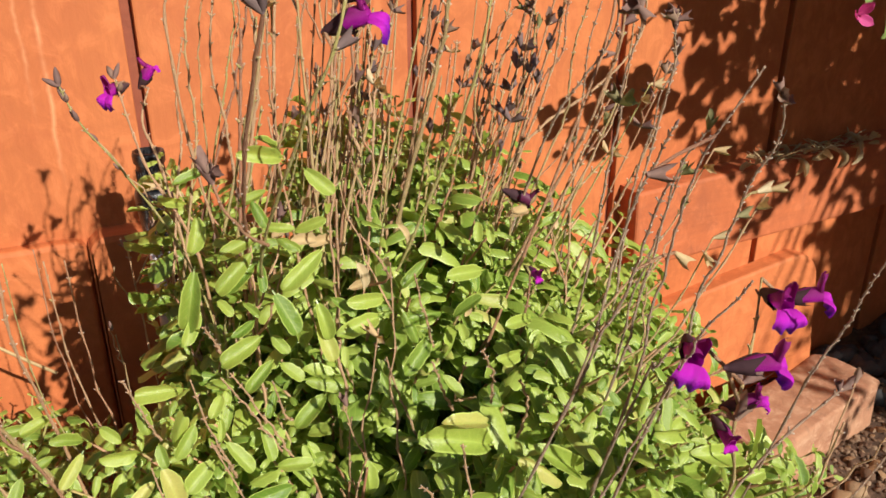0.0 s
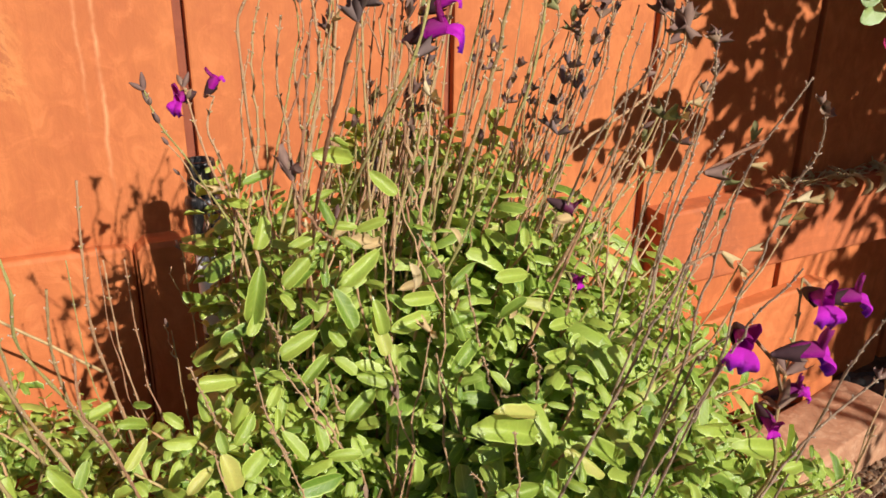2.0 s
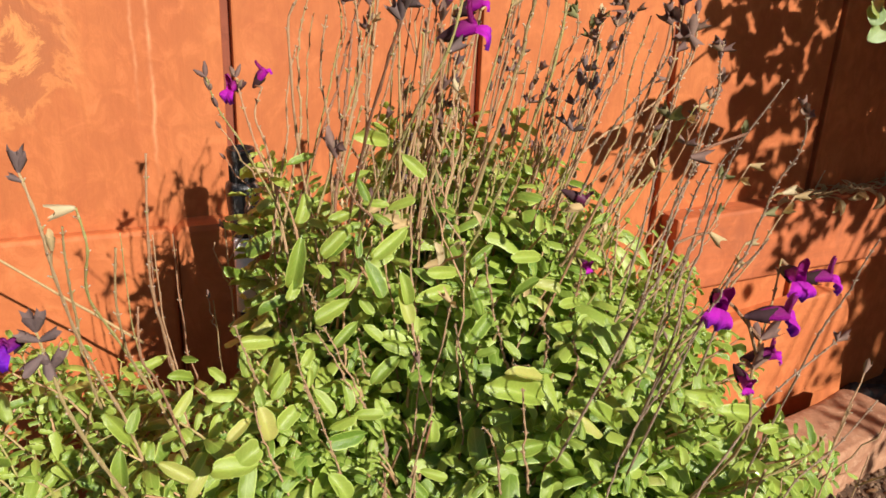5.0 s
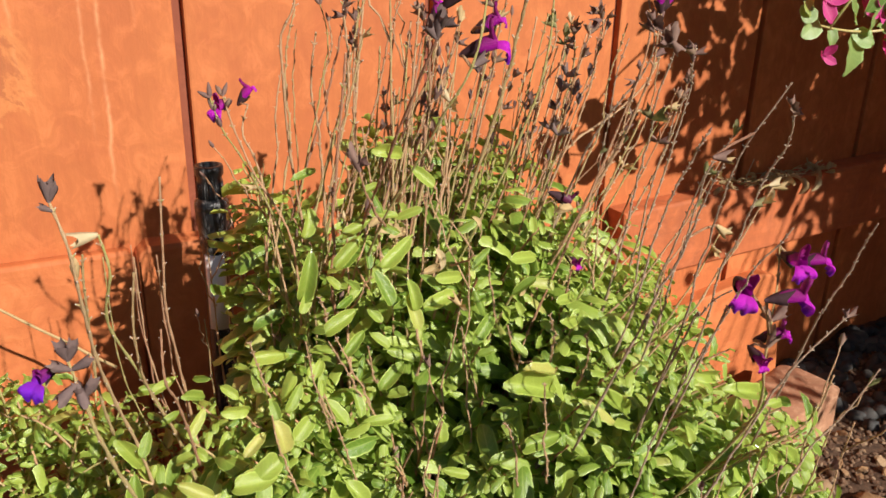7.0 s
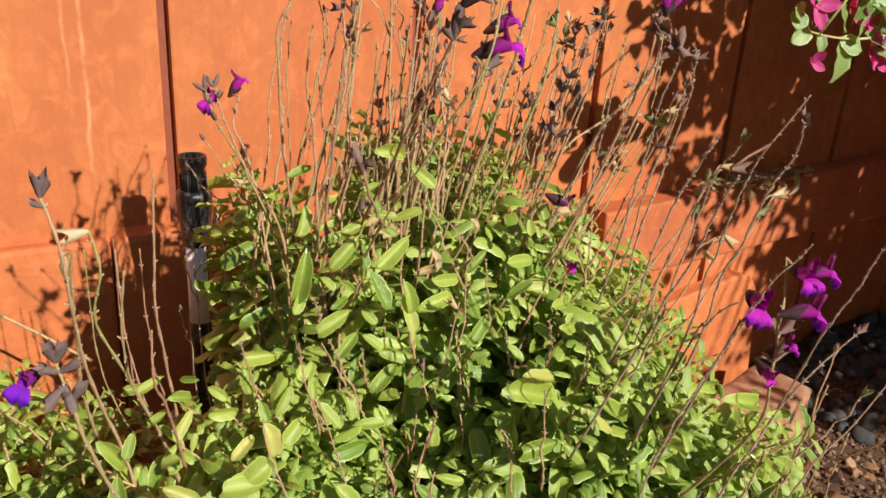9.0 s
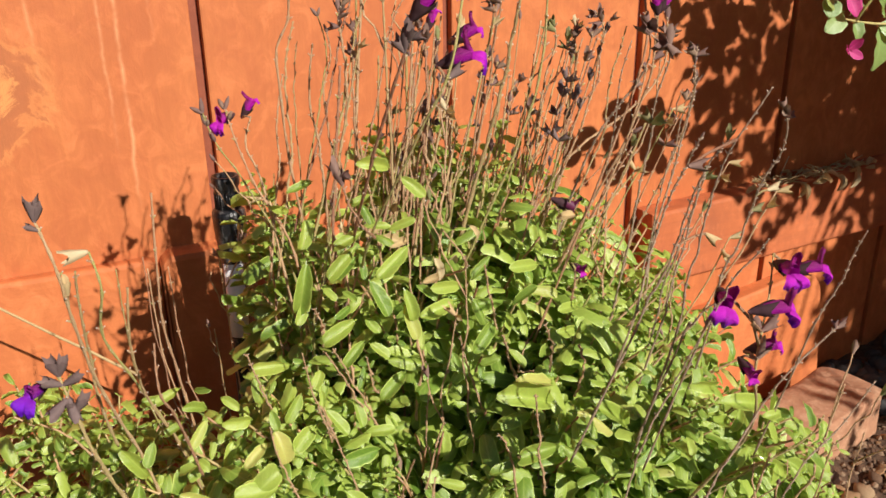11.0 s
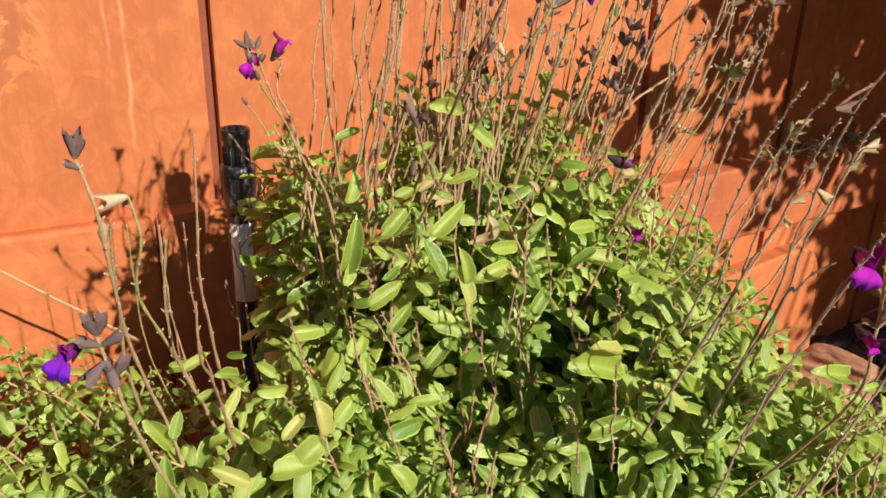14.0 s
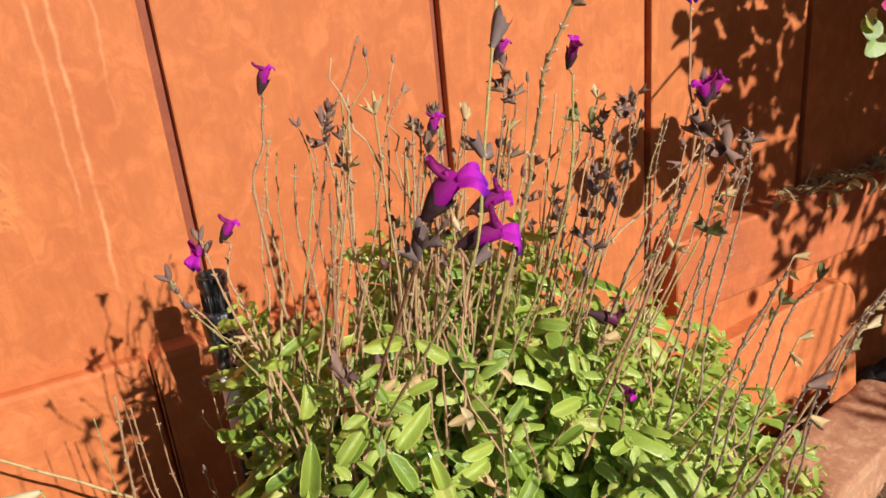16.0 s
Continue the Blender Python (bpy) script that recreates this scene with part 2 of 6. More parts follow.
def stone_material(name, a, b, c3, scale=60):
    k = Mat(name, 0.85)
    n, f = k.noise(scale, 5, 0.65, 0.5), k.noise(scale * 6, 3, 0.6)
    c = k.ramp(random_value(k), (0.0, a), (0.5, b), (1.0, c3))
    c = k.mix(k.math("MULTIPLY", n, 0.7), c, tuple(x * 0.45 for x in a))
    k.color(c)
    k.bump(k.math("ADD", n, k.math("MULTIPLY", f, 0.4)), 0.6, 0.002)
    return k.m


M_SOIL = soil_material()
M_STUCCO = stone_material("grey_stucco", (0.46, 0.46, 0.45), (0.47, 0.47, 0.46), (0.48, 0.48, 0.47), 12)
M_CLOD = stone_material("crumbly_clod", (0.13, 0.065, 0.035), (0.26, 0.15, 0.085), (0.46, 0.31, 0.19), 90)
M_CHIP = stone_material("bark_chip", (0.34, 0.17, 0.07), (0.46, 0.27, 0.13), (0.55, 0.38, 0.22), 110)
M_PEBBLE = stone_material("grey_pebble", (0.06, 0.058, 0.058), (0.10, 0.098, 0.094), (0.15, 0.14, 0.125), 40)
def block_material():
    k = Mat("terracotta_block", 0.9)
    here = k.mapped((1, 1, 1))
    big, mid, fine = k.noise(16, 5, 0.65, 0.8, here), k.noise(60, 5, 0.65, 0.4, here), k.noise(420, 3, 0.6, 0.0, here)
    c = k.mix(k.ramp(big, (0.38, (0, 0, 0)), (0.62, (1, 1, 1))), (0.50, 0.265, 0.150), (0.38, 0.175, 0.095))
    c = k.mix(k.math("MULTIPLY", k.ramp(mid, (0.50, (0, 0, 0)), (0.66, (1, 1, 1))), 0.6), c, (0.66, 0.42, 0.27))
    c = k.mix(k.ramp(mid, (0.30, (0.6, 0.6, 0.6)), (0.42, (0, 0, 0))), c, (0.30, 0.16, 0.10))
    k.color(c)
    k.bump(k.math("ADD", mid, k.math("MULTIPLY", fine, 0.3)), 0.7, 0.003)
    return k.m


M_BLOCK = block_material()


def plastic(name, c, dust):
    k = Mat(name, 0.3)
    n = k.noise(70, 5, 0.7, 0.5)
    streak = k.noise(140, 4, 0.7, 0.6, k.mapped((1, 1, 0.16)))
    n2 = k.math("ADD", k.math("MULTIPLY", n, 0.5), k.math("MULTIPLY", streak, 0.5))
    k.color(k.mix(k.ramp(n2, (0.53, (0, 0, 0)), (0.64, (0.85, 0.85, 0.85))), c, dust))
    k.bump(k.noise(300, 3), 0.2, 0.0005)
    return k.m


M_BLACK = plastic("dusty_black_plastic", (0.010, 0.010, 0.011), (0.34, 0.33, 0.32))
M_WHITE = plastic("white_label_plastic", (0.84, 0.84, 0.84), (0.70, 0.68, 0.66))


# ---- mesh helpers ----
class Geo:
    """Collects vertices, faces and UVs for one mesh."""

    def __init__(self):
        self.v, self.f, self.uv, self.mi = [], [], [], []

    def add(self, verts, faces, uv=None, mat=0):
        o = len(self.v)
        self.v.extend(tuple(p) for p in verts)
        for fc in faces:
            self.f.append(tuple(i + o for i in fc))
            self.mi.append(mat)
        self.uv.extend(tuple(p) for p in uv) if uv is not None else self.uv.extend([(0.5, 0.5)] * len(verts))

    def mesh(self, name, mats, smooth=True):
        me = bpy.data.meshes.new(name)
        me.from_pydata(self.v, [], self.f)
        for m in mats if isinstance(mats, (list, tuple)) else [mats]:
            me.materials.append(m)
        lay = me.uv_layers.new(name="UVMap")
        idx = np.empty(len(me.loops), dtype=np.int32)
        me.loops.foreach_get("vertex_index", idx)
        lay.data.foreach_set("uv", np.array(self.uv, dtype=np.float32)[idx].ravel())
        me.polygons.foreach_set("material_index", np.array(self.mi, dtype=np.int32))
        me.polygons.foreach_set("use_smooth", np.full(len(self.f), smooth))
        me.update()
        return me


WORLD = {}


def thing(name, at, label, category, group="", kind=""):
    ob = new(name)
    ob.empty_display_size = 0.05
    m = Matrix.Translation(at)
    ob.matrix_basis = m
    WORLD[ob] = m
    return tagged(ob, label, category, group, kind)


def part(name, me, parent, m=None, label="", kind=""):
    """A mesh object under a thing or a part; m is its pose in the world."""
    ob = new(name, me)
    m = Matrix() if m is None else m
    WORLD[ob] = m
    if parent is not None:
        ob.parent = parent
        ob.matrix_basis = WORLD[parent].inverted() @ m
    else:
        ob.matrix_basis = m
    return tagged(ob, label, "", "", kind)


def basis(origin, y, z_hint, scale=1.0):
    """A pose whose Y runs along y and whose Z lies near z_hint."""
    y = Vector(y).normalized()
    x = y.cross(Vector(z_hint))
    if x.length < 1e-5:
        x = y.orthogonal()
    x.normalize()
    z = x.cross(y)
    m = Matrix((x * scale, y * scale, z * scale)).transposed().to_4x4()
    m.translation = origin
    return m


def box(x0, x1, y0, y1, z0, z1, c=0.003):
    """A box with chamfered edges, as a bmesh turned into a Geo."""
    g = Geo()
    bm = bmesh.new()
    bmesh.ops.create_cube(bm, size=1)
    for v in bm.verts:
        v.co = Vector(((x0 + x1) / 2 + v.co.x * (x1 - x0), (y0 + y1) / 2 + v.co.y * (y1 - y0), (z0 + z1) / 2 + v.co.z * (z1 - z0)))
    bmesh.ops.bevel(bm, geom=bm.edges[:], offset=c, segments=2, profile=0.6, affect="EDGES")
    bm.verts.index_update()
    g.add([v.co for v in bm.verts], [[v.index for v in f.verts] for f in bm.faces])
    bm.free()
    return g


def tube(g, pts, radii, sides=6, mat=0, cap=True):
    """A tube along points, with a radius at each."""
    pts = [Vector(p) for p in pts]
    n = len(pts)
    side = None
    rings = []
    for i, p in enumerate(pts):
        d = (pts[min(i + 1, n - 1)] - pts[max(i - 1, 0)]).normalized()
        side = d.orthogonal().normalized() if side is None else (side - d * side.dot(d)).normalized()
        up = d.cross(side)
        rings.append([p + (side * math.cos(a) + up * math.sin(a)) * radii[i] for a in np.arange(sides) * 2 * math.pi / sides])
    verts = [v for r in rings for v in r]
    faces = [[i * sides + j, i * sides + (j + 1) % sides, (i + 1) * sides + (j + 1) % sides, (i + 1) * sides + j] for i in range(n - 1) for j in range(sides)]
    if cap:
        faces.append(list(range(sides))[::-1])
        faces.append([(n - 1) * sides + j for j in range(sides)])
    g.add(verts, faces, None, mat)


def lathe(profile, sides=28, wobble=0.0):
    """A turned body from (radius, height) pairs, along z."""
    g = Geo()
    verts, faces = [], []
    for r, z in profile:
        for j in range(sides):
            a = 2 * math.pi * j / sides
            rr = r * (1 + wobble * math.sin(3 * a + z * 90))
            verts.append((rr * math.cos(a), rr * math.sin(a), z))
    for i in range(len(profile) - 1):
        for j in range(sides):
            faces.append([i * sides + j, i * sides + (j + 1) % sides, (i + 1) * sides + (j + 1) % sides, (i + 1) * sides + j])
    g.add(verts, faces)
    return g


def pebble_geo(seed, flat=0.7, sub=2):
    bm = bmesh.new()
    bmesh.ops.create_icosphere(bm, subdivisions=sub, radius=0.5)
    s = Vector((seed * 3.1, seed * 1.7, seed * 0.9))
    for v in bm.verts:
        v.co *= 1 + 0.5 * noise.noise(v.co * 2.2 + s) + (0.35 if sub == 1 else 0.12) * noise.noise(v.co * 6 + s)
        v.co.z *= flat
    bm.verts.index_update()
    out = [v.co.copy() for v in bm.verts], [[v.index for v in f.verts] for f in bm.faces]
    bm.free()
    return out


# ---- ground ----
def ground_height(x, y):
    rise = max(0.0, min(1.0, (x - 1.06) / 0.25)) * max(0.0, min(1.0, (y + 0.34) / 0.25))
    left = max(0.0, min(1.0, (0.15 - x) / 0.4)) * max(0.0, min(1.0, (y + 0.75) / 0.4))
    near = max(0.0, 1.0 - max(abs(x - 0.4) - 1.2, abs(y + 0.5) - 0.9, 0.0))
    h = -0.08 + 0.05 * rise + 0.07 * left
    h += near * (0.012 * noise.noise((x * 9, y * 9, 0.3)) + 0.007 * noise.noise((x * 31, y * 31, 1.3)) + 0.004 * noise.noise((x * 80, y * 80, 2.3)))
    return h


def ground():
    def line(lo, hi, step, far):
        inner = np.arange(lo, hi, step)
        outer = [0.1, 0.3, 0.8, 2, 5, 12, 30, 80, far]
        return [lo - d for d in outer[::-1]] + list(inner) + [hi + d for d in outer]

    xs, ys = line(-0.6, 1.6, 0.012, 300), line(-1.1, 0.3, 0.012, 300)
    g = Geo()
    verts = [(x, y, ground_height(x, y)) for y in ys for x in xs]
    w = len(xs)
    faces = [[j * w + i, j * w + i + 1, (j + 1) * w + i + 1, (j + 1) * w + i] for j in range(len(ys) - 1) for i in range(w - 1)]
    g.add(verts, faces)
    return tagged(part("ground", g.mesh("ground", M_SOIL), None), "dry brown crumbly garden soil with loose clods", "ground", kind="structure")


ground()

# ---- fence ----
fence = thing("fence", (0.4, 0.02, 0), "orange-painted vertical board fence with a rail and kickboards", "fence", kind="structure")
GROOVES = [-1.14, -0.84, -0.54, -0.245, 0.056, 0.352, 0.641, 0.924, 1.205, 1.49, 1.76]
GAP = 0.0055
for a, b in zip(GROOVES[:-1], GROOVES[1:]):
    part("board", box(a + GAP, b - GAP, 0.0, 0.018, -0.12, 1.72, 0.0025).mesh("board", M_FENCE, False), fence)
part("backing", box(-1.16, 1.80, 0.011, 0.04, -0.12, 1.70, 0.002).mesh("backing", M_BACK, False), fence, label="backing coloured dark brown for the shade in the gaps between boards")


def rounded_board(x0, x1, z0, z1, thick, radius, tilt):
    """A horizontal board whose upper end at x1 is rounded off."""
    outline = [(x0, z0), (x1, z0)]
    for i in range(9):
        a = i / 8 * math.pi / 2
        outline.append((x1 - radius + radius * math.cos(a), z1 - radius + radius * math.sin(a)))
    outline.append((x0, z1))
    ca, sa = math.cos(tilt), math.sin(tilt)
    outline = [(x1 + (x - x1) * ca - (z - z0) * sa, z0 + (x - x1) * sa + (z - z0) * ca) for x, z in outline]
    bm = bmesh.new()
    front = bm.faces.new([bm.verts.new((x, -thick, z)) for x, z in outline])
    ext = bmesh.ops.extrude_face_region(bm, geom=[front])
    for v in ext["geom"]:
        if isinstance(v, bmesh.types.BMVert):
            v.co.y = -0.0005
    bm.normal_update()
    rim = [e for e in bm.edges if all(v.co.y < -thick + 1e-4 for v in e.verts)]
    bmesh.ops.bevel(bm, geom=rim, offset=0.005, segments=3, profile=0.5, affect="EDGES")
    bmesh.ops.recalc_face_normals(bm, faces=bm.faces[:])
    bm.verts.index_update()
    g = Geo()
    g.add([v.co for v in bm.verts], [[v.index for v in f.verts] for f in bm.faces])
    bm.free()
    return g


part("kickboard", rounded_board(0.30, 1.078, -0.115, 0.162, 0.028, 0.055, radians(8.5)).mesh("kickboard", M_KICK, False), fence, label="low orange kickboard with a rounded end")
part("kickboard", rounded_board(-1.1, -0.0175, -0.10, 0.354, 0.016, 0.012, 0.0).mesh("kickboard", M_KICK, False), fence, label="tall orange kickboard")


def corner_board(x0, x1, y0, chamfer):
    """A board before the fence, its top eased towards the front and its corner at x0 worn off."""
    profile = [(y0, -0.10), (y0, 0.350), (y0 + 0.002, 0.356), (y0 + 0.007, 0.358), (-0.001, 0.361)]
    xs = [x0, x0 + 0.003] + [x0 + chamfer * k / 8 for k in range(1, 9)] + [x0 + chamfer * 1.3, x1]
    verts, faces, w = [], [], len(profile)
    for k, x in enumerate(xs):
        drop = max(0.0, chamfer - (x - x0)) * 0.95 + 0.002 * noise.noise((x * 60, 3.1, 0.0))
        for y, z in profile:
            verts.append((x, y + (0.003 if k == 0 else 0.0), z - (drop if z > 0 else 0.0)))
    for k in range(len(xs) - 1):
        for n in range(w - 1):
            a = k * w + n
            faces.append([a, a + w, a + w + 1, a + 1])
    faces.append(list(range(w)))
    g = Geo()
    g.add(verts, faces)
    return g


part("kickboard", corner_board(-0.0155, 0.30, -0.021, 0.012).mesh("kickboard", M_KICK, False), fence, label="orange board with a worn upper corner")
part("rail", rounded_board(0.66, 1.78, 0.238, 0.353, 0.040, 0.004, radians(2.2)).mesh("rail", M_RAIL, False), fence, label="weathered orange horizontal fence rail")


# a return fence out of view, added to throw shade on the main fence
unseen_side_fence = thing("unseen_side_fence", (1.79, -1.0, 0), "unseen orange-painted return fence added to shade the main fence", "fence", kind="structure")
for i in range(6):
    part("board", box(1.78, 1.80, -1.98 + 0.33 * i + 0.004, -1.98 + 0.33 * (i + 1) - 0.004, -0.03, 1.66, 0.0025).mesh("board", M_FENCE, False), unseen_side_fence)
part("backing", box(1.803, 1.815, -1.98, -0.005, -0.12, 1.66, 0.002).mesh("backing", M_BACK, False), unseen_side_fence)

# an unseen plain wall far behind, added to close the garden and block skylight
unseen_wall = box(-9.0, 10.0, -7.70, -7.50, -0.12, 2.15, 0.01)
tagged(part("wall_south", unseen_wall.mesh("wall_south", M_STUCCO, False), None), "unseen plain grey stucco wall added to close the yard and block low sky light", "wall", kind="structure")

# ---- edging block ----
def block():
    bm = bmesh.new()
    bmesh.ops.create_cube(bm, size=1)
    bmesh.ops.bevel(bm, geom=bm.edges[:], offset=0.07, segments=3, profile=0.5, affect="EDGES")
    bmesh.ops.subdivide_edges(bm, edges=bm.edges[:], cuts=3, use_grid_fill=True)
    for v in bm.verts:
        p = Vector((v.co.x * 0.30, v.co.y * 0.104, v.co.z * 0.084))
        p += Vector((noise.noise(p * 22), noise.noise(p * 22 + Vector((5, 5, 5))), noise.noise(p * 22 + Vector((9, 1, 4))))) * 0.006 + Vector((noise.noise(p * 75), noise.noise(p * 75 + Vector((3, 5, 5))), noise.noise(p * 75 + Vector((9, 8, 4))))) * 0.0022
        v.co = p
    bm.verts.index_update()
    g = Geo()
    g.add([v.co for v in bm.verts], [[v.index for v in f.verts] for f in bm.faces])
    bm.free()
    ob = part("edging_block", g.mesh("edging_block", M_BLOCK), None, pose(0.882, -0.166, -0.040, 0, 0, 13))
    tagged(ob, "chipped terracotta edging block lying on the soil by the fence", "block")


block()

# ---- sprinkler ----
def sprinkler():
    x, y = 0.0455, -0.140
    s = thing("sprinkler", (x, y, -0.07), "dusty black sprinkler body with a white label by the fence", "sprinkler")
    at = pose(x, y, -0.021, 0, 0, 0) @ Matrix.Diagonal((0.9, 0.9, 1, 1))
    body = [(0.0, -0.06), (0.0126, -0.06), (0.0134, 0.30), (0.0140, 0.405), (0.0160, 0.425), (0.0180, 0.442), (0.0182, 0.453), (0.0160, 0.458), (0.0122, 0.461), (0.0, 0.461)]
    part("body", lathe(body, 28, 0.012).mesh("body", M_BLACK), s, at)
    ring = [(0.0130, 0.450), (0.0182, 0.452), (0.0186, 0.456), (0.0176, 0.461), (0.0130, 0.464)]
    part("collar", lathe(ring).mesh("collar", M_BLACK), s, at)
    cap = [(0.0, 0.460), (0.0130, 0.460), (0.0134, 0.480), (0.0130, 0.484), (0.0150, 0.487), (0.0153, 0.493), (0.0146, 0.496), (0.0120, 0.496), (0.0109, 0.490), (0.0, 0.489)]
    part("cap", lathe(cap).mesh("cap", M_BLACK), s, at)
    g = Geo()
    for i in range(28):
        a = 2 * math.pi * i / 28
        d = Vector((math.cos(a), math.sin(a), 0))
        tube(g, [d * 0.0133 + Vector((0, 0, 0.463)), d * 0.0133 + Vector((0, 0, 0.480))], [0.0008, 0.0007], 4)
    part("grip_ribs", g.mesh("grip_ribs", M_BLACK), s, at)
    g = Geo()
    n = 12
    verts, faces = [], []
    for i in range(n + 1):
        a = radians(202 + 96 * i / n)
        for r, z in ((0.0146, 0.326), (0.0146, 0.407)):
            verts.append((r * math.cos(a), r * math.sin(a), z))
        for r, z in ((0.0138, 0.407), (0.0138, 0.326)):
            verts.append((r * math.cos(a), r * math.sin(a), z))
    for i in range(n):
        for j in range(4):
            faces.append([i * 4 + j, i * 4 + (j + 1) % 4, (i + 1) * 4 + (j + 1) % 4, (i + 1) * 4 + j])
    faces += [[0, 3, 2, 1], [n * 4 + j for j in range(4)]]
    g.add(verts, faces)
    part("label", g.mesh("label", M_WHITE), s, at, "white sticker wrapped round the body")


sprinkler()

# ---- leaves ----
def leaf_shape(width=0.42, stations=7, across=2, cup=0.10, arch=0.12, tip=0.5, crenate=0.02, twist=0.0, wave=0.034, blunt=4.8):
    """A leaf of length 1 along +Y, face up (+Z), with a short petiole."""
    verts, faces, uv = [], [], []
    cols = 2 * across + 1
    for i in range(stations):
        t = (1 - math.cos(math.pi * i / (stations - 1))) / 2
        w = width / 2 * (1 - abs(2 * (0.04 + 0.945 * t) ** 0.92 - 1) ** blunt) ** tip * min(1.0, 0.50 + 1.6 * t) * (0.90 + 0.20 * t)
        if 0 < i < stations - 1:
            w *= 1 + crenate * (1 if i % 2 else -1)
        for j in range(cols):
            s = (j - across) / across
            x = s * w
            z = -arch * (t - 0.15) ** 2 * 1.3 + cup * abs(s) ** 1.4 * w / (width / 2) + twist * s * t * 0.2 + wave * abs(s) * math.sin(15 * t + 2.5 * s)
            verts.append((x, 0.06 + 0.94 * t + 0.02 * (1 - abs(s)), z))
            uv.append((0.5 + s * 0.5, t))
    for i in range(stations - 1):
        for j in range(cols - 1):
            a = i * cols + j
            faces.append([a, a + 1, a + cols + 1, a + cols])
    o = len(verts)
    verts += [(-0.014, -0.03, 0.0), (0.014, -0.03, 0.0), (0.018, 0.08, 0.01), (-0.018, 0.08, 0.01)]
    uv += [(0.3, 0.3)] * 4
    faces.append([o, o + 1, o + 2, o + 3])
    return np.array(verts), faces, uv


def leaf_mesh(name, mat, **kw):
    v, f, uv = leaf_shape(**kw)
    g = Geo()
    g.add(v, f, uv)
    return g.mesh(name, mat)


FINE_LEAVES = [
    leaf_mesh("leaf", M_LEAF, width=w, stations=13, across=3, cup=c, arch=a, twist=tw, wave=wv)
    for w, c, a, tw, wv in ((0.37, 0.10, 0.10, 0.0, 0.017), (0.39, 0.15, 0.22, 0.5, 0.025), (0.36, 0.13, 0.08, -0.5, 0.022), (0.40, -0.15, 0.28, 0.4, 0.028), (0.37, 0.17, 0.30, -0.4, 0.019), (0.38, 0.14, -0.12, 0.3, 0.022))
]
ROUGH_LEAVES = [
    leaf_shape(width=w, stations=10, across=1, cup=c, arch=a, twist=tw, crenate=0.0, wave=0.03)
    for w, c, a, tw in ((0.36, -0.14, 0.16, 0.1), (0.40, -0.17, 0.36, 0.4), (0.34, 0.18, 0.05, -0.4), (0.38, -0.10, 0.48, 0.3))
]


def add_leaf(g, shapes, m):
    v, f, uv = shapes[int(rng.integers(len(shapes)))]
    r = np.array(m.to_3x3())
    g.add(v @ r.T + np.array(m.translation), f, uv)


def leaf_pose(at, axis, length, face, spread=0.38):
    """A leaf's pose: axis is its run, face where its upper side looks."""
    jitter = Vector(rng.normal(0, spread, 3))
    return basis(at, axis, Vector(face) + jitter, length)


# ---- sage bush ----
BASE = Vector((0.13, -0.39, -0.07))
LOBES = [
    (Vector((0.172, -0.368, 0.282)), Vector((0.165, 0.175, 0.270)), 210),
    (Vector((0.225, -0.520, 0.245)), Vector((0.13, 0.145, 0.205)), 110),
    (Vector((0.303, -0.393, 0.230)), Vector((0.14, 0.170, 0.225)), 135),
    (Vector((-0.021, -0.431, 0.194)), Vector((0.115, 0.100, 0.190)), 75),
    (Vector((0.067, -0.438, 0.195)), Vector((0.16, 0.105, 0.21)), 130),
    (Vector((0.117, -0.474, 0.205)), Vector((0.12, 0.110, 0.20)), 70),
    (Vector((0.266, -0.578, 0.242)), Vector((0.115, 0.110, 0.175)), 70),
    (Vector((0.052, -0.305, 0.379)), Vector((0.030, 0.065, 0.145)), 36),
    (Vector((0.342, -0.393, 0.339)), Vector((0.09, 0.09, 0.115)), 26),
    (Vector((0.382, -0.550, 0.197)), Vector((0.105, 0.09, 0.125)), 60),
    (Vector((0.212, -0.604, 0.286)), Vector((0.105, 0.085, 0.130)), 70),
    (Vector((0.314, -0.580, 0.307)), Vector((0.060, 0.060, 0.075)), 34),
]
bush = thing("sage_bush", tuple(BASE), "green-leaved sage bush with dry flower stalks and purple flowers", "bush")
foliage = Geo()
stems = Geo()
LEAF_PARTS = []


def inside(p, skip, k=0.86):
    for i, (c, r, _) in enumerate(LOBES):
        if i != skip and sum(((p[a] - c[a]) / r[a]) ** 2 for a in range(3)) < k * k:
            return True
    return False


def curve(a, b, rise, n, wander=0.0, seed=0.0):
    """Points from a to b on a bow that first runs along rise."""
    a, b = Vector(a), Vector(b)
    mid = a + Vector(rise)
    out = []
    for i in range(n):
        t = i / (n - 1)
        p = a * (1 - t) ** 2 + mid * 2 * t * (1 - t) + b * t * t
        if wander:
            w = math.sin(math.pi * min(1, t * 1.2))
            p += Vector((noise.noise((t * 5, seed, 1)), noise.noise((t * 5, seed, 2)), 0)) * wander * w
        out.append(p)
    return out


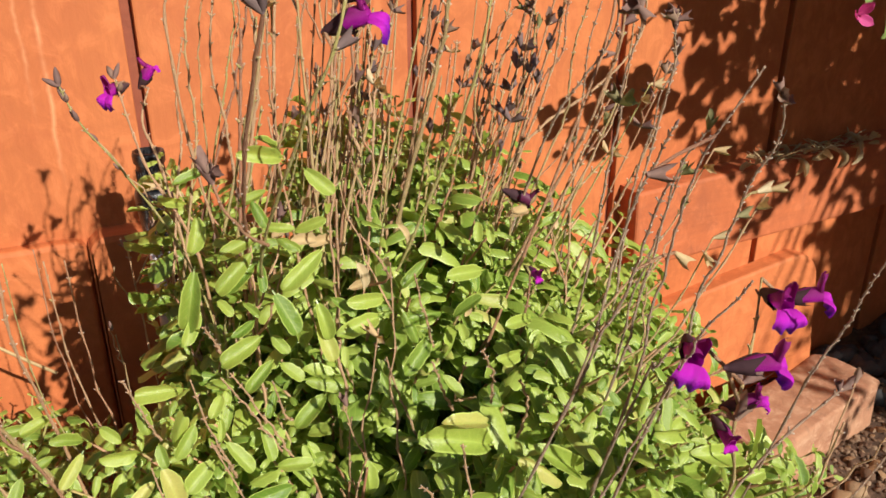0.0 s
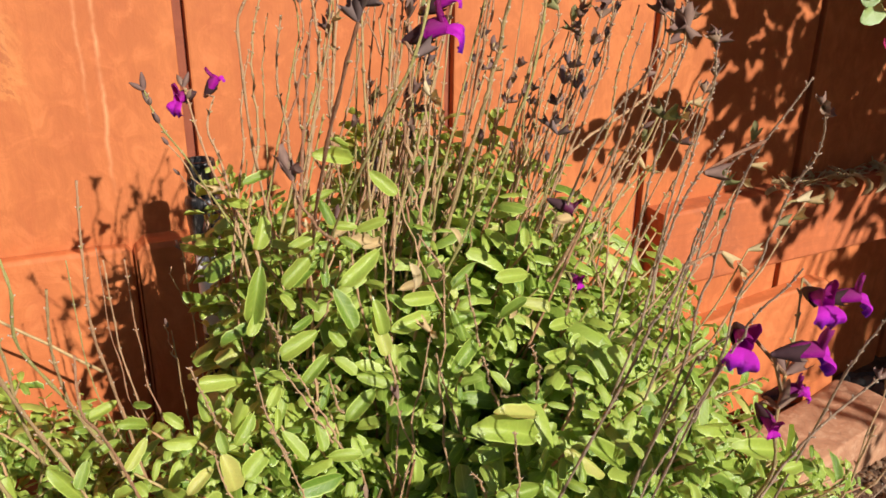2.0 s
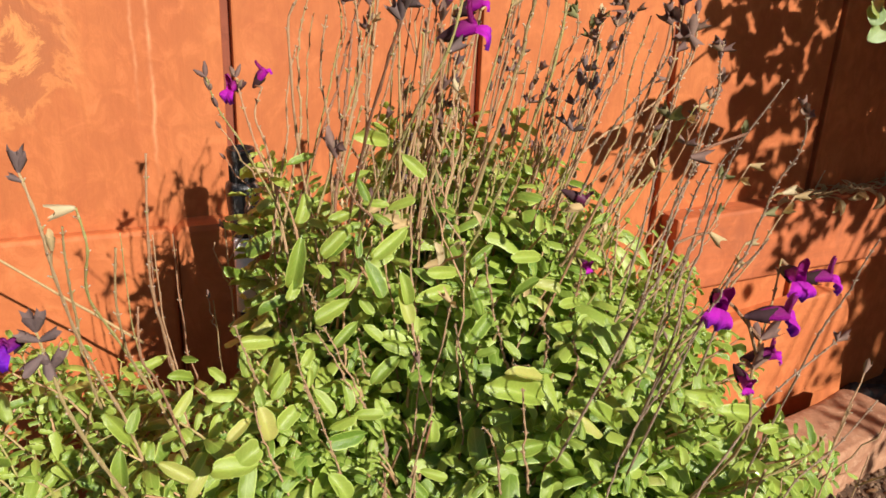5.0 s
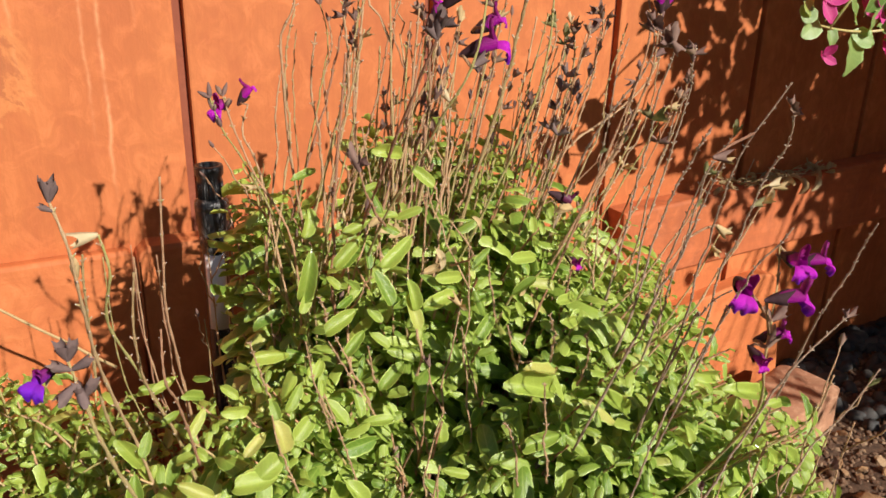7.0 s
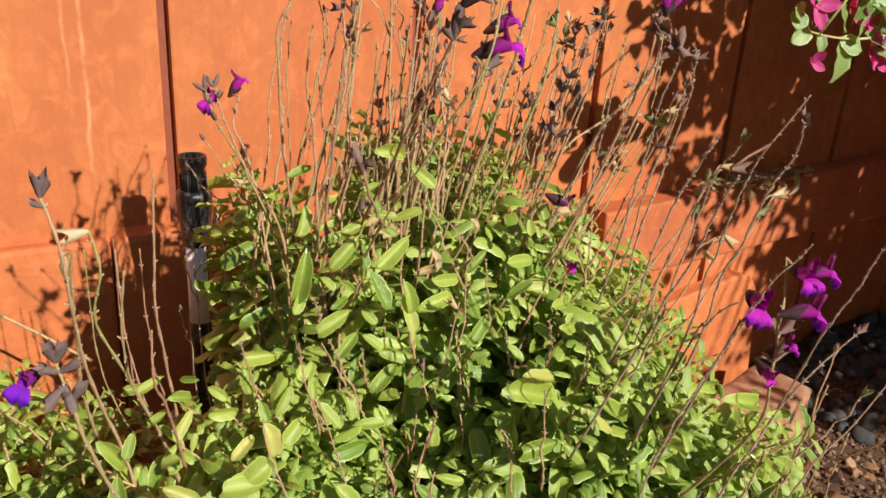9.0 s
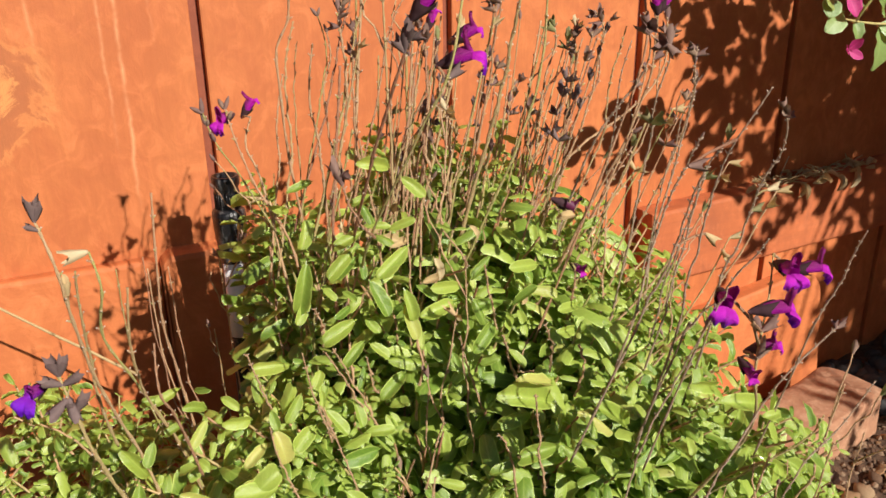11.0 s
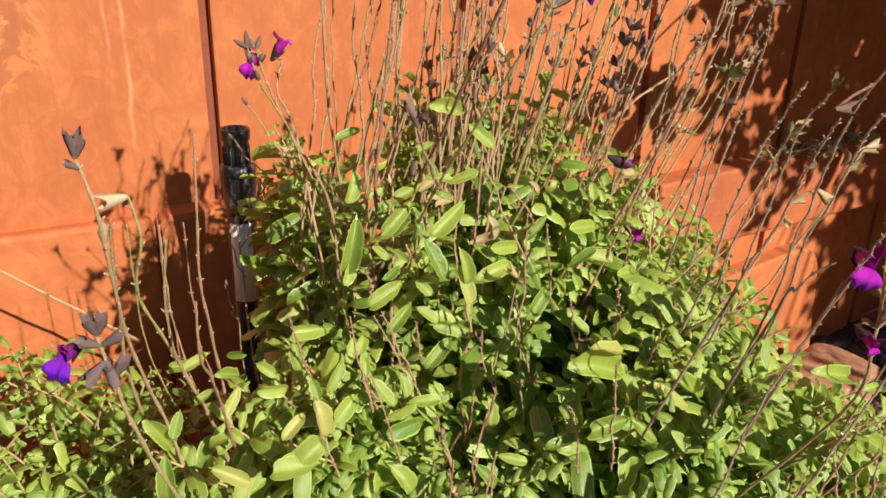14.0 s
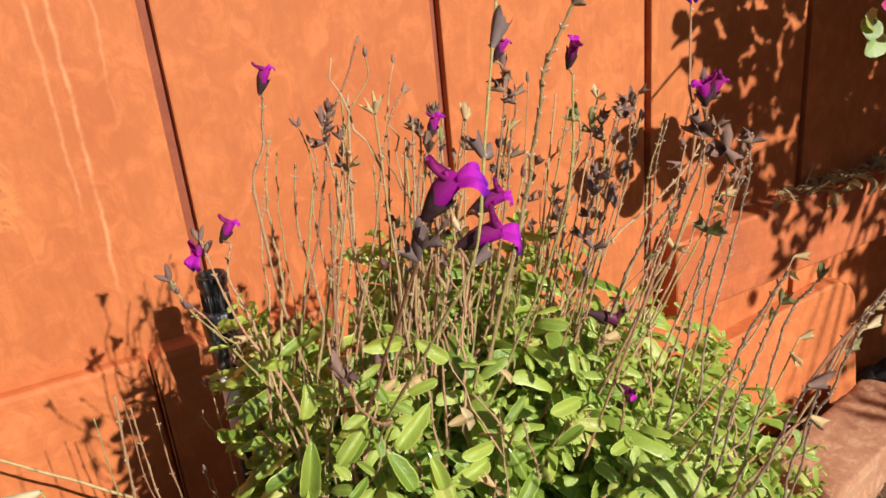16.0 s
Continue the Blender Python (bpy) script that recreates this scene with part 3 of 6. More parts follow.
def shoot(tip, centre, base, leafy=0.5, big=1.0, g=foliage):
    """One leafy shoot: a thin stem with pairs of leaves towards its tip."""
    tip = Vector(tip)
    out = (tip - centre).normalized()
    up = Vector((0, 0, 0.55 * (tip - base).z))
    pts = curve(base, tip, up + (tip - base) * 0.25, 12, 0.012, tip.x * 91 + tip.y * 53)
    tube(stems, pts, [0.0022 - 0.0014 * i / 11 for i in range(12)], 5, 0, False)
    length = sum((pts[i + 1] - pts[i]).length for i in range(11))
    gap = 0.0150
    n = max(3, int(length * leafy / gap))
    turn = rng.uniform(0, math.pi)
    for i in range(n):
        t = 1 - leafy * i / n
        k = min(10, int(t * 11))
        p = pts[k].lerp(pts[k + 1], t * 11 - k)
        d = (pts[k + 1] - pts[k]).normalized()
        side = d.orthogonal().normalized()
        side = Matrix.Rotation(turn + i * math.pi / 2, 3, d) @ side
        grow = min(1.0, 0.45 + 0.16 * i)
        for s in (1, -1):
            axis = (side * s * 0.80 + d * 0.30 + out * 0.45 + Vector((0, 0, -0.38 + rng.uniform(-0.35, 0.35)))).normalized()
            size = big * grow * rng.choice((0.010, 0.014, 0.019, 0.025, 0.032), p=(0.16, 0.23, 0.26, 0.22, 0.13))
            face = Vector((0, 0, 0.55)) + SUN * 0.45 + out * 0.75
            m = leaf_pose(p, axis, size, face, 0.50)
            if g is foliage:
                LEAF_PARTS.append((m, size))
            add_leaf(g, ROUGH_LEAVES, m) if g is not foliage else None


for li, (c, r, count) in enumerate(LOBES):
    made = 0
    while made < count:
        d = Vector(rng.normal(0, 1, 3)).normalized()
        if d.z < -0.45 or (d.y > 0.55 and rng.random() < 0.6):
            continue
        rad = rng.uniform(0.62, 1.05)
        p = c + Vector((d.x * r.x, d.y * r.y, d.z * r.z)) * rad
        if p.z < 0.05 or p.y > -0.05 or inside(p, li):
            continue
        b = BASE + Vector((rng.normal(0, 0.04), rng.normal(0, 0.03), 0))
        b = b.lerp(Vector((c.x, c.y, 0)), 0.5)
        b.z = -0.06
        shoot(p, c - Vector((0, 0, 0.12)), b, rng.uniform(0.35, 0.62), 1.3 if li == 10 else 1.12)
        made += 1


LARGE_LEAVES = []


def key_leaf(a, b, width):
    """One of the large leaves, from its foot to its tip."""
    a, b = Vector(a), Vector(b)
    LARGE_LEAVES.append((a + b) / 2)
    d = b - a
    face = Vector((0.04, -0.76, 0.52)) + Vector(rng.normal(0, 0.17, 3))
    m = basis(a, d, face, d.length)
    m = m @ Matrix.Diagonal((max(0.80, min(1.3, 0.90 * width / (0.37 * d.length))), 1, 1, 1))
    part("leaf", FINE_LEAVES[int(rng.integers(5))], bush, m)


key_leaf((0.062, -0.503, 0.532), (0.044, -0.513, 0.529), 0.0069)
key_leaf((0.059, -0.495, 0.520), (0.040, -0.505, 0.508), 0.0083)
key_leaf((0.061, -0.488, 0.510), (0.044, -0.498, 0.502), 0.0065)
key_leaf((0.097, -0.484, 0.510), (0.073, -0.494, 0.496), 0.0094)
key_leaf((0.033, -0.478, 0.509), (0.024, -0.488, 0.479), 0.0079)
key_leaf((0.062, -0.492, 0.513), (0.061, -0.502, 0.501), 0.0042)
key_leaf((0.068, -0.490, 0.494), (0.077, -0.500, 0.473), 0.0106)
key_leaf((0.080, -0.494, 0.526), (0.093, -0.504, 0.534), 0.0052)
key_leaf((0.064, -0.496, 0.532), (0.076, -0.506, 0.533), 0.0044)
key_leaf((0.071, -0.492, 0.524), (0.079, -0.502, 0.522), 0.0058)
key_leaf((0.083, -0.510, 0.563), (0.093, -0.520, 0.553), 0.0073)
key_leaf((0.068, -0.524, 0.575), (0.062, -0.534, 0.587), 0.0053)
key_leaf((0.070, -0.527, 0.574), (0.052, -0.537, 0.582), 0.0046)
key_leaf((0.050, -0.442, 0.547), (0.032, -0.452, 0.545), 0.0055)
key_leaf((0.040, -0.414, 0.520), (0.026, -0.424, 0.527), 0.0059)
key_leaf((0.058, -0.508, 0.551), (0.062, -0.518, 0.542), 0.0055)
key_leaf((0.067, -0.504, 0.553), (0.055, -0.514, 0.552), 0.0043)
key_leaf((0.040, -0.455, 0.528), (0.036, -0.465, 0.512), 0.0088)
key_leaf((0.033, -0.476, 0.485), (0.023, -0.486, 0.472), 0.0074)
key_leaf((0.042, -0.477, 0.489), (0.047, -0.487, 0.484), 0.0054)
key_leaf((0.055, -0.474, 0.483), (0.061, -0.484, 0.479), 0.0041)
key_leaf((0.060, -0.475, 0.472), (0.047, -0.485, 0.470), 0.0048)
key_leaf((0.064, -0.473, 0.461), (0.042, -0.483, 0.455), 0.0105)
key_leaf((0.067, -0.482, 0.465), (0.072, -0.492, 0.459), 0.0062)
key_leaf((0.089, -0.494, 0.486), (0.093, -0.504, 0.468), 0.0080)
key_leaf((0.089, -0.493, 0.476), (0.094, -0.503, 0.454), 0.0095)
key_leaf((0.095, -0.499, 0.489), (0.105, -0.509, 0.482), 0.0060)
key_leaf((0.122, -0.498, 0.472), (0.099, -0.508, 0.472), 0.0103)
key_leaf((0.124, -0.503, 0.485), (0.101, -0.513, 0.491), 0.0074)
key_leaf((0.068, -0.474, 0.445), (0.051, -0.484, 0.436), 0.0078)
key_leaf((0.071, -0.475, 0.443), (0.081, -0.485, 0.436), 0.0078)
key_leaf((0.085, -0.467, 0.424), (0.110, -0.477, 0.422), 0.0110)
key_leaf((0.096, -0.475, 0.416), (0.076, -0.485, 0.407), 0.0103)
key_leaf((0.068, -0.473, 0.426), (0.063, -0.483, 0.415), 0.0065)
key_leaf((0.083, -0.475, 0.392), (0.094, -0.485, 0.399), 0.0082)
key_leaf((0.057, -0.479, 0.409), (0.060, -0.489, 0.391), 0.0080)
key_leaf((0.022, -0.463, 0.433), (0.000, -0.473, 0.444), 0.0064)
key_leaf((0.031, -0.471, 0.437), (0.044, -0.481, 0.440), 0.0064)
key_leaf((0.039, -0.471, 0.429), (0.032, -0.481, 0.424), 0.0071)
key_leaf((-0.003, -0.463, 0.431), (-0.001, -0.473, 0.417), 0.0078)
key_leaf((0.023, -0.477, 0.419), (0.011, -0.487, 0.407), 0.0085)
key_leaf((0.036, -0.478, 0.419), (0.034, -0.488, 0.413), 0.0043)
key_leaf((0.036, -0.484, 0.408), (0.048, -0.494, 0.392), 0.0085)
key_leaf((0.003, -0.477, 0.412), (0.004, -0.487, 0.404), 0.0078)
key_leaf((0.002, -0.483, 0.402), (0.009, -0.493, 0.381), 0.0121)
key_leaf((0.029, -0.483, 0.397), (0.013, -0.493, 0.390), 0.0108)
key_leaf((0.072, -0.480, 0.376), (0.084, -0.490, 0.387), 0.0075)
key_leaf((0.082, -0.478, 0.390), (0.087, -0.488, 0.378), 0.0067)
key_leaf((0.103, -0.473, 0.407), (0.105, -0.483, 0.395), 0.0097)
key_leaf((0.045, -0.490, 0.380), (0.059, -0.500, 0.392), 0.0095)
key_leaf((0.156, -0.484, 0.493), (0.140, -0.494, 0.485), 0.0064)
key_leaf((0.185, -0.495, 0.485), (0.160, -0.505, 0.491), 0.0058)
key_leaf((0.153, -0.495, 0.451), (0.134, -0.505, 0.437), 0.0101)
key_leaf((0.135, -0.497, 0.472), (0.141, -0.507, 0.456), 0.0063)
key_leaf((0.162, -0.492, 0.462), (0.140, -0.502, 0.471), 0.0072)
key_leaf((0.167, -0.494, 0.459), (0.178, -0.504, 0.474), 0.0058)
key_leaf((0.187, -0.484, 0.510), (0.182, -0.494, 0.503), 0.0058)
key_leaf((0.195, -0.481, 0.506), (0.192, -0.491, 0.499), 0.0051)
key_leaf((0.211, -0.507, 0.455), (0.190, -0.517, 0.460), 0.0067)
key_leaf((0.175, -0.556, 0.468), (0.158, -0.566, 0.472), 0.0072)
key_leaf((0.171, -0.494, 0.454), (0.170, -0.504, 0.449), 0.0080)
key_leaf((0.147, -0.577, 0.447), (0.121, -0.587, 0.461), 0.0069)
key_leaf((0.151, -0.573, 0.430), (0.116, -0.583, 0.453), 0.0097)
key_leaf((0.142, -0.533, 0.450), (0.149, -0.543, 0.441), 0.0067)
key_leaf((0.149, -0.598, 0.441), (0.173, -0.608, 0.428), 0.0086)
key_leaf((0.153, -0.604, 0.440), (0.155, -0.614, 0.431), 0.0061)
key_leaf((0.154, -0.579, 0.429), (0.146, -0.589, 0.424), 0.0045)
key_leaf((0.149, -0.587, 0.411), (0.122, -0.597, 0.419), 0.0097)
key_leaf((0.147, -0.590, 0.412), (0.160, -0.600, 0.402), 0.0077)
key_leaf((0.153, -0.596, 0.419), (0.158, -0.606, 0.421), 0.0057)
key_leaf((0.169, -0.597, 0.403), (0.174, -0.607, 0.395), 0.0072)
key_leaf((0.199, -0.610, 0.414), (0.178, -0.620, 0.408), 0.0086)
key_leaf((0.182, -0.618, 0.406), (0.178, -0.628, 0.401), 0.0071)
key_leaf((0.188, -0.596, 0.417), (0.165, -0.606, 0.443), 0.0046)
key_leaf((0.125, -0.487, 0.430), (0.127, -0.497, 0.418), 0.0058)
key_leaf((0.079, -0.563, 0.392), (0.092, -0.573, 0.390), 0.0059)
key_leaf((0.110, -0.499, 0.383), (0.110, -0.509, 0.365), 0.0081)
key_leaf((-0.034, -0.458, 0.406), (-0.047, -0.468, 0.393), 0.0073)
key_leaf((-0.073, -0.440, 0.361), (-0.084, -0.450, 0.388), 0.0086)
key_leaf((-0.067, -0.443, 0.389), (-0.074, -0.453, 0.378), 0.0076)
key_leaf((-0.033, -0.454, 0.410), (-0.045, -0.464, 0.421), 0.0059)
key_leaf((-0.007, -0.463, 0.400), (-0.024, -0.473, 0.407), 0.0095)
key_leaf((-0.002, -0.478, 0.390), (-0.017, -0.488, 0.384), 0.0080)
key_leaf((-0.024, -0.459, 0.419), (-0.016, -0.469, 0.415), 0.0065)
key_leaf((-0.039, -0.452, 0.424), (-0.031, -0.462, 0.428), 0.0051)
key_leaf((-0.080, -0.456, 0.370), (-0.083, -0.466, 0.343), 0.0122)
key_leaf((-0.056, -0.463, 0.373), (-0.047, -0.473, 0.384), 0.0075)
key_leaf((-0.044, -0.464, 0.381), (-0.039, -0.474, 0.380), 0.0067)
key_leaf((-0.046, -0.439, 0.421), (-0.060, -0.449, 0.419), 0.0067)
key_leaf((-0.048, -0.453, 0.404), (-0.058, -0.463, 0.404), 0.0059)
key_leaf((-0.022, -0.500, 0.368), (-0.005, -0.510, 0.385), 0.0136)
key_leaf((-0.060, -0.484, 0.374), (-0.040, -0.494, 0.365), 0.0094)
key_leaf((0.241, -0.623, 0.421), (0.218, -0.633, 0.434), 0.0047)
key_leaf((0.244, -0.627, 0.432), (0.232, -0.637, 0.427), 0.0040)
key_leaf((0.242, -0.643, 0.444), (0.214, -0.653, 0.459), 0.0039)
key_leaf((0.228, -0.662, 0.454), (0.231, -0.672, 0.457), 0.0067)
key_leaf((0.243, -0.638, 0.413), (0.230, -0.648, 0.412), 0.0067)
key_leaf((0.248, -0.643, 0.407), (0.262, -0.653, 0.397), 0.0068)
key_leaf((0.239, -0.635, 0.433), (0.235, -0.645, 0.434), 0.0039)
key_leaf((0.258, -0.657, 0.449), (0.256, -0.667, 0.440), 0.0045)
key_leaf((0.267, -0.664, 0.427), (0.266, -0.674, 0.422), 0.0047)
key_leaf((0.208, -0.626, 0.449), (0.207, -0.636, 0.449), 0.0063)
key_leaf((0.221, -0.629, 0.454), (0.200, -0.639, 0.464), 0.0051)
key_leaf((0.202, -0.616, 0.436), (0.205, -0.626, 0.439), 0.0045)
key_leaf((0.186, -0.602, 0.437), (0.187, -0.612, 0.434), 0.0051)
key_leaf((0.212, -0.620, 0.418), (0.209, -0.630, 0.413), 0.0059)
key_leaf((0.000, -0.501, 0.371), (-0.026, -0.511, 0.378), 0.0135)
key_leaf((-0.002, -0.492, 0.372), (-0.022, -0.502, 0.379), 0.0089)
key_leaf((0.069, -0.492, 0.373), (0.042, -0.502, 0.377), 0.0121)
key_leaf((0.062, -0.483, 0.382), (0.079, -0.493, 0.386), 0.0078)
key_leaf((0.092, -0.483, 0.355), (0.103, -0.493, 0.323), 0.0120)
key_leaf((0.010, -0.475, 0.405), (0.015, -0.485, 0.425), 0.0075)
key_leaf((0.039, -0.508, 0.360), (0.052, -0.518, 0.345), 0.0125)
key_leaf((0.083, -0.533, 0.364), (0.093, -0.543, 0.352), 0.0076)
key_leaf((-0.052, -0.438, 0.415), (-0.067, -0.448, 0.422), 0.0063)
key_leaf((0.095, -0.480, 0.361), (0.111, -0.490, 0.352), 0.0075)
key_leaf((0.079, -0.479, 0.389), (0.082, -0.489, 0.381), 0.0072)
# the nearest leaves are parts of their own, the rest one joined mesh
LEAF_PARTS.sort(key=lambda e: -(e[1] * 20 - (e[0].translation - Vector((0.0, -0.9, 0.6))).length))
OUT = Vector((-0.33, -0.80, 0.40)).normalized()


def crowds(m, size):
    """Whether a small leaf would sit on the sunny face of one of the large ones."""
    p = m @ Vector((0, 0.5, 0))
    for q in LARGE_LEAVES:
        d = p - q
        along = d.dot(OUT)
        if -0.004 < along < 0.14 and (d - OUT * along).length < 0.013 + size * 0.25:
            return True
    return False


LEAF_PARTS = [e for e in LEAF_PARTS if not crowds(*e)]
for n, (m, size) in enumerate(LEAF_PARTS):
    if n < 175:
        part("leaf", FINE_LEAVES[int(rng.integers(6))], bush, m)
    else:
        add_leaf(foliage, ROUGH_LEAVES, m)
part("foliage", foliage.mesh("foliage", M_LEAF), bush, kind="stuff")
part("stemwork", stems.mesh("stemwork", M_STALK), bush, kind="stuff")


# ---- flower stalks ----
def bell(length, mouth, split):
    """A dry two-lipped calyx along +Y: a ribbed throat, one broad pointed lip above and two teeth below."""
    g = Geo()
    sides, n = 14, 8
    verts, faces = [], []
    teeth = ((math.pi / 2, 1.05, 1.0), (math.pi * 1.30, 0.62, 0.85), (math.pi * 1.70, 0.62, 0.85))
    for i in range(n):
        t = i / (n - 1)
        u = max(0.0, (t - 0.5) / 0.5)
        r = 0.0008 + (mouth - 0.0008) * min(1.0, t / 0.6) ** 0.7
        for j in range(sides):
            a = 2 * math.pi * j / sides
            tooth = 0.0
            for mid, half, reach in teeth:
                off = abs((a - mid + math.pi) % (2 * math.pi) - math.pi)
                tooth = max(tooth, reach * max(0.0, 1 - off / half))
            rib = 1 + 0.09 * (1 if j % 2 else -1)
            y = length * (min(t, 0.5) + 0.5 * u * (1 - split + 1.9 * split * tooth))
            flare = 1 + u * (0.15 + 0.75 * split * tooth)
            verts.append((r * rib * math.cos(a) * flare * 0.9, y, r * rib * math.sin(a) * flare))
    for i in range(n - 1):
        for j in range(sides):
            faces.append([i * sides + j, i * sides + (j + 1) % sides, (i + 1) * sides + (j + 1) % sides, (i + 1) * sides + j])
    faces.append(list(range(sides)))
    g.add(verts, faces)
    return g


def bud(length, width):
    """A closed pointed bud along +Y."""
    g = Geo()
    sides, n = 8, 7
    verts, faces = [], []
    for i in range(n):
        t = i / (n - 1)
        r = width * (math.sin(math.pi * min(1.0, 0.08 + 0.9 * t ** 0.8)) ** 0.8) + 0.0002
        for j in range(sides):
            a = 2 * math.pi * j / sides
            verts.append((r * (1 + 0.12 * math.cos(4 * a)) * math.cos(a), length * t, r * math.sin(a)))
    for i in range(n - 1):
        for j in range(sides):
            faces.append([i * sides + j, i * sides + (j + 1) % sides, (i + 1) * sides + (j + 1) % sides, (i + 1) * sides + j])
    faces += [list(range(sides)), [(n - 1) * sides + j for j in range(sides)]]
    g.add(verts, faces)
    return g


BELLS = [bell(l, m, s).mesh("calyx", M_CALYX) for l, m, s in ((0.010, 0.0025, 0.55), (0.011, 0.0027, 0.75), (0.008, 0.0023, 0.4))]
HUSKS = [bell(l, m, s).mesh("husk", M_HUSK) for l, m, s in ((0.011, 0.0025, 0.5), (0.012, 0.0025, 0.65))]
GREENS = [bell(l, m, s).mesh("calyx", M_GREEN_CALYX) for l, m, s in ((0.010, 0.0026, 0.7), (0.011, 0.0028, 0.55))]
FLOWER_CALYX = bell(0.0150, 0.0040, 0.45).mesh("calyx", M_WINE)
DUSK_BELLS = [bell(l, m, s).mesh("calyx", M_DUSK) for l, m, s in ((0.012, 0.0027, 0.5), (0.011, 0.0025, 0.4))]
BUDS = [bud(l, w).mesh("bud", M_CALYX) for l, w in ((0.009, 0.0015), (0.011, 0.0018), (0.007, 0.0013))]


def petal_sheet(g, rows, cols, fn, mat=0):
    verts = [fn(i / (rows - 1), 2 * j / (cols - 1) - 1) for i in range(rows) for j in range(cols)]
    faces = [[i * cols + j, i * cols + j + 1, (i + 1) * cols + j + 1, (i + 1) * cols + j] for i in range(rows - 1) for j in range(cols - 1)]
    g.add(verts, faces, None, mat)


def corolla(open_=1.0, hood=1.0, lip=1.0):
    """A sage flower: a swollen tube along +Y, a narrow upright hood and a broad lip that folds down into two round lobes; the mouth is at the origin."""
    g = Geo()
    sides, n = 12, 9
    verts, faces = [], []
    for i in range(n):
        t = i / (n - 1)
        r = 0.0015 + 0.0025 * math.sin(math.pi * min(0.62, 0.66 * t ** 0.9))
        for j in range(sides):
            a = 2 * math.pi * j / sides
            verts.append((r * math.cos(a) * 0.85, -0.019 + 0.019 * t, r * math.sin(a) * 1.15 + 0.0014 * math.sin(t * 2.6) - 0.0004))
    for i in range(n - 1):
        for j in range(sides):
            faces.append([i * sides + j, i * sides + (j + 1) % sides, (i + 1) * sides + (j + 1) % sides, (i + 1) * sides + j])
    g.add(verts, faces)

    # hood: a folded sheet, narrow and upright, open along its front
    def hood_fn(t, s):
        rise = 0.0118 * hood * t
        w = (0.0026 + 0.0006 * math.sin(math.pi * t)) * (1 - max(0.0, t - 0.72) ** 2 * 11) ** 0.5
        a = s * 2.0
        return (w * math.sin(a), -0.0030 + 0.0040 * t * t + 0.0022 * (1 - math.cos(a)) * (1 - 0.3 * t), 0.0018 + rise + 0.0004 * math.sin(9 * t + 3 * s))

    petal_sheet(g, 9, 9, hood_fn)

    steps = 13
    fold = [(0.0, -0.0012)]
    for i in range(1, steps):
        t = i / (steps - 1)
        drop = radians(14) + radians(112) * (1 / (1 + math.exp(-9 * (t - 0.46))))
        y, z = fold[-1]
        ds = 0.0158 * lip / (steps - 1)
        fold.append((y + ds * math.cos(drop), z - ds * math.sin(drop)))

    def lip_fn(t, s):
        k = min(steps - 2, int(t * (steps - 1)))
        f = t * (steps - 1) - k
        cut = 1 - 0.24 * abs(s) ** 3.2 * t - 0.30 * math.exp(-(s / 0.17) ** 2) * t ** 3
        y = fold[k][0] * (1 - f) + fold[k + 1][0] * f
        z = fold[k][1] * (1 - f) + fold[k + 1][1] * f
        w = 0.0024 + 0.0055 * lip * open_ * math.sin(math.pi * min(1.0, 0.10 + 0.66 * t)) ** 0.8
        x = s * w
        pinch = 0.0022 * math.exp(-(s / 0.20) ** 2) * min(1.0, 2 * t)
        ruffle = 0.0009 * math.sin(8 * s + 5 * t) * t * abs(s)
        return (x, -0.0008 + y * cut + ruffle - pinch * 0.5, z * cut - 16.0 * x * x * (1 - 0.5 * t) - pinch + 0.0007 * math.sin(9 * s + 1.3) * t)

    petal_sheet(g, 13, 17, lip_fn)
    return g


COROLLAS = [corolla(*a).mesh("flower", M_PETAL) for a in ((1.0, 1.0, 1.0), (1.08, 0.9, 0.95), (0.95, 1.05, 1.05))]
VIOLETS = [corolla(1.05, 0.7, 1.1).mesh("flower", M_VIOLET)]
SMALL_COROLLAS = [corolla(*a).mesh("flower", M_PETAL) for a in ((1.0, 0.8, 0.55), (0.7, 0.9, 0.5))]
WILTED = [corolla(0.5, 0.8, 0.4).mesh("flower", M_FADED)]


LAST_PATH = []


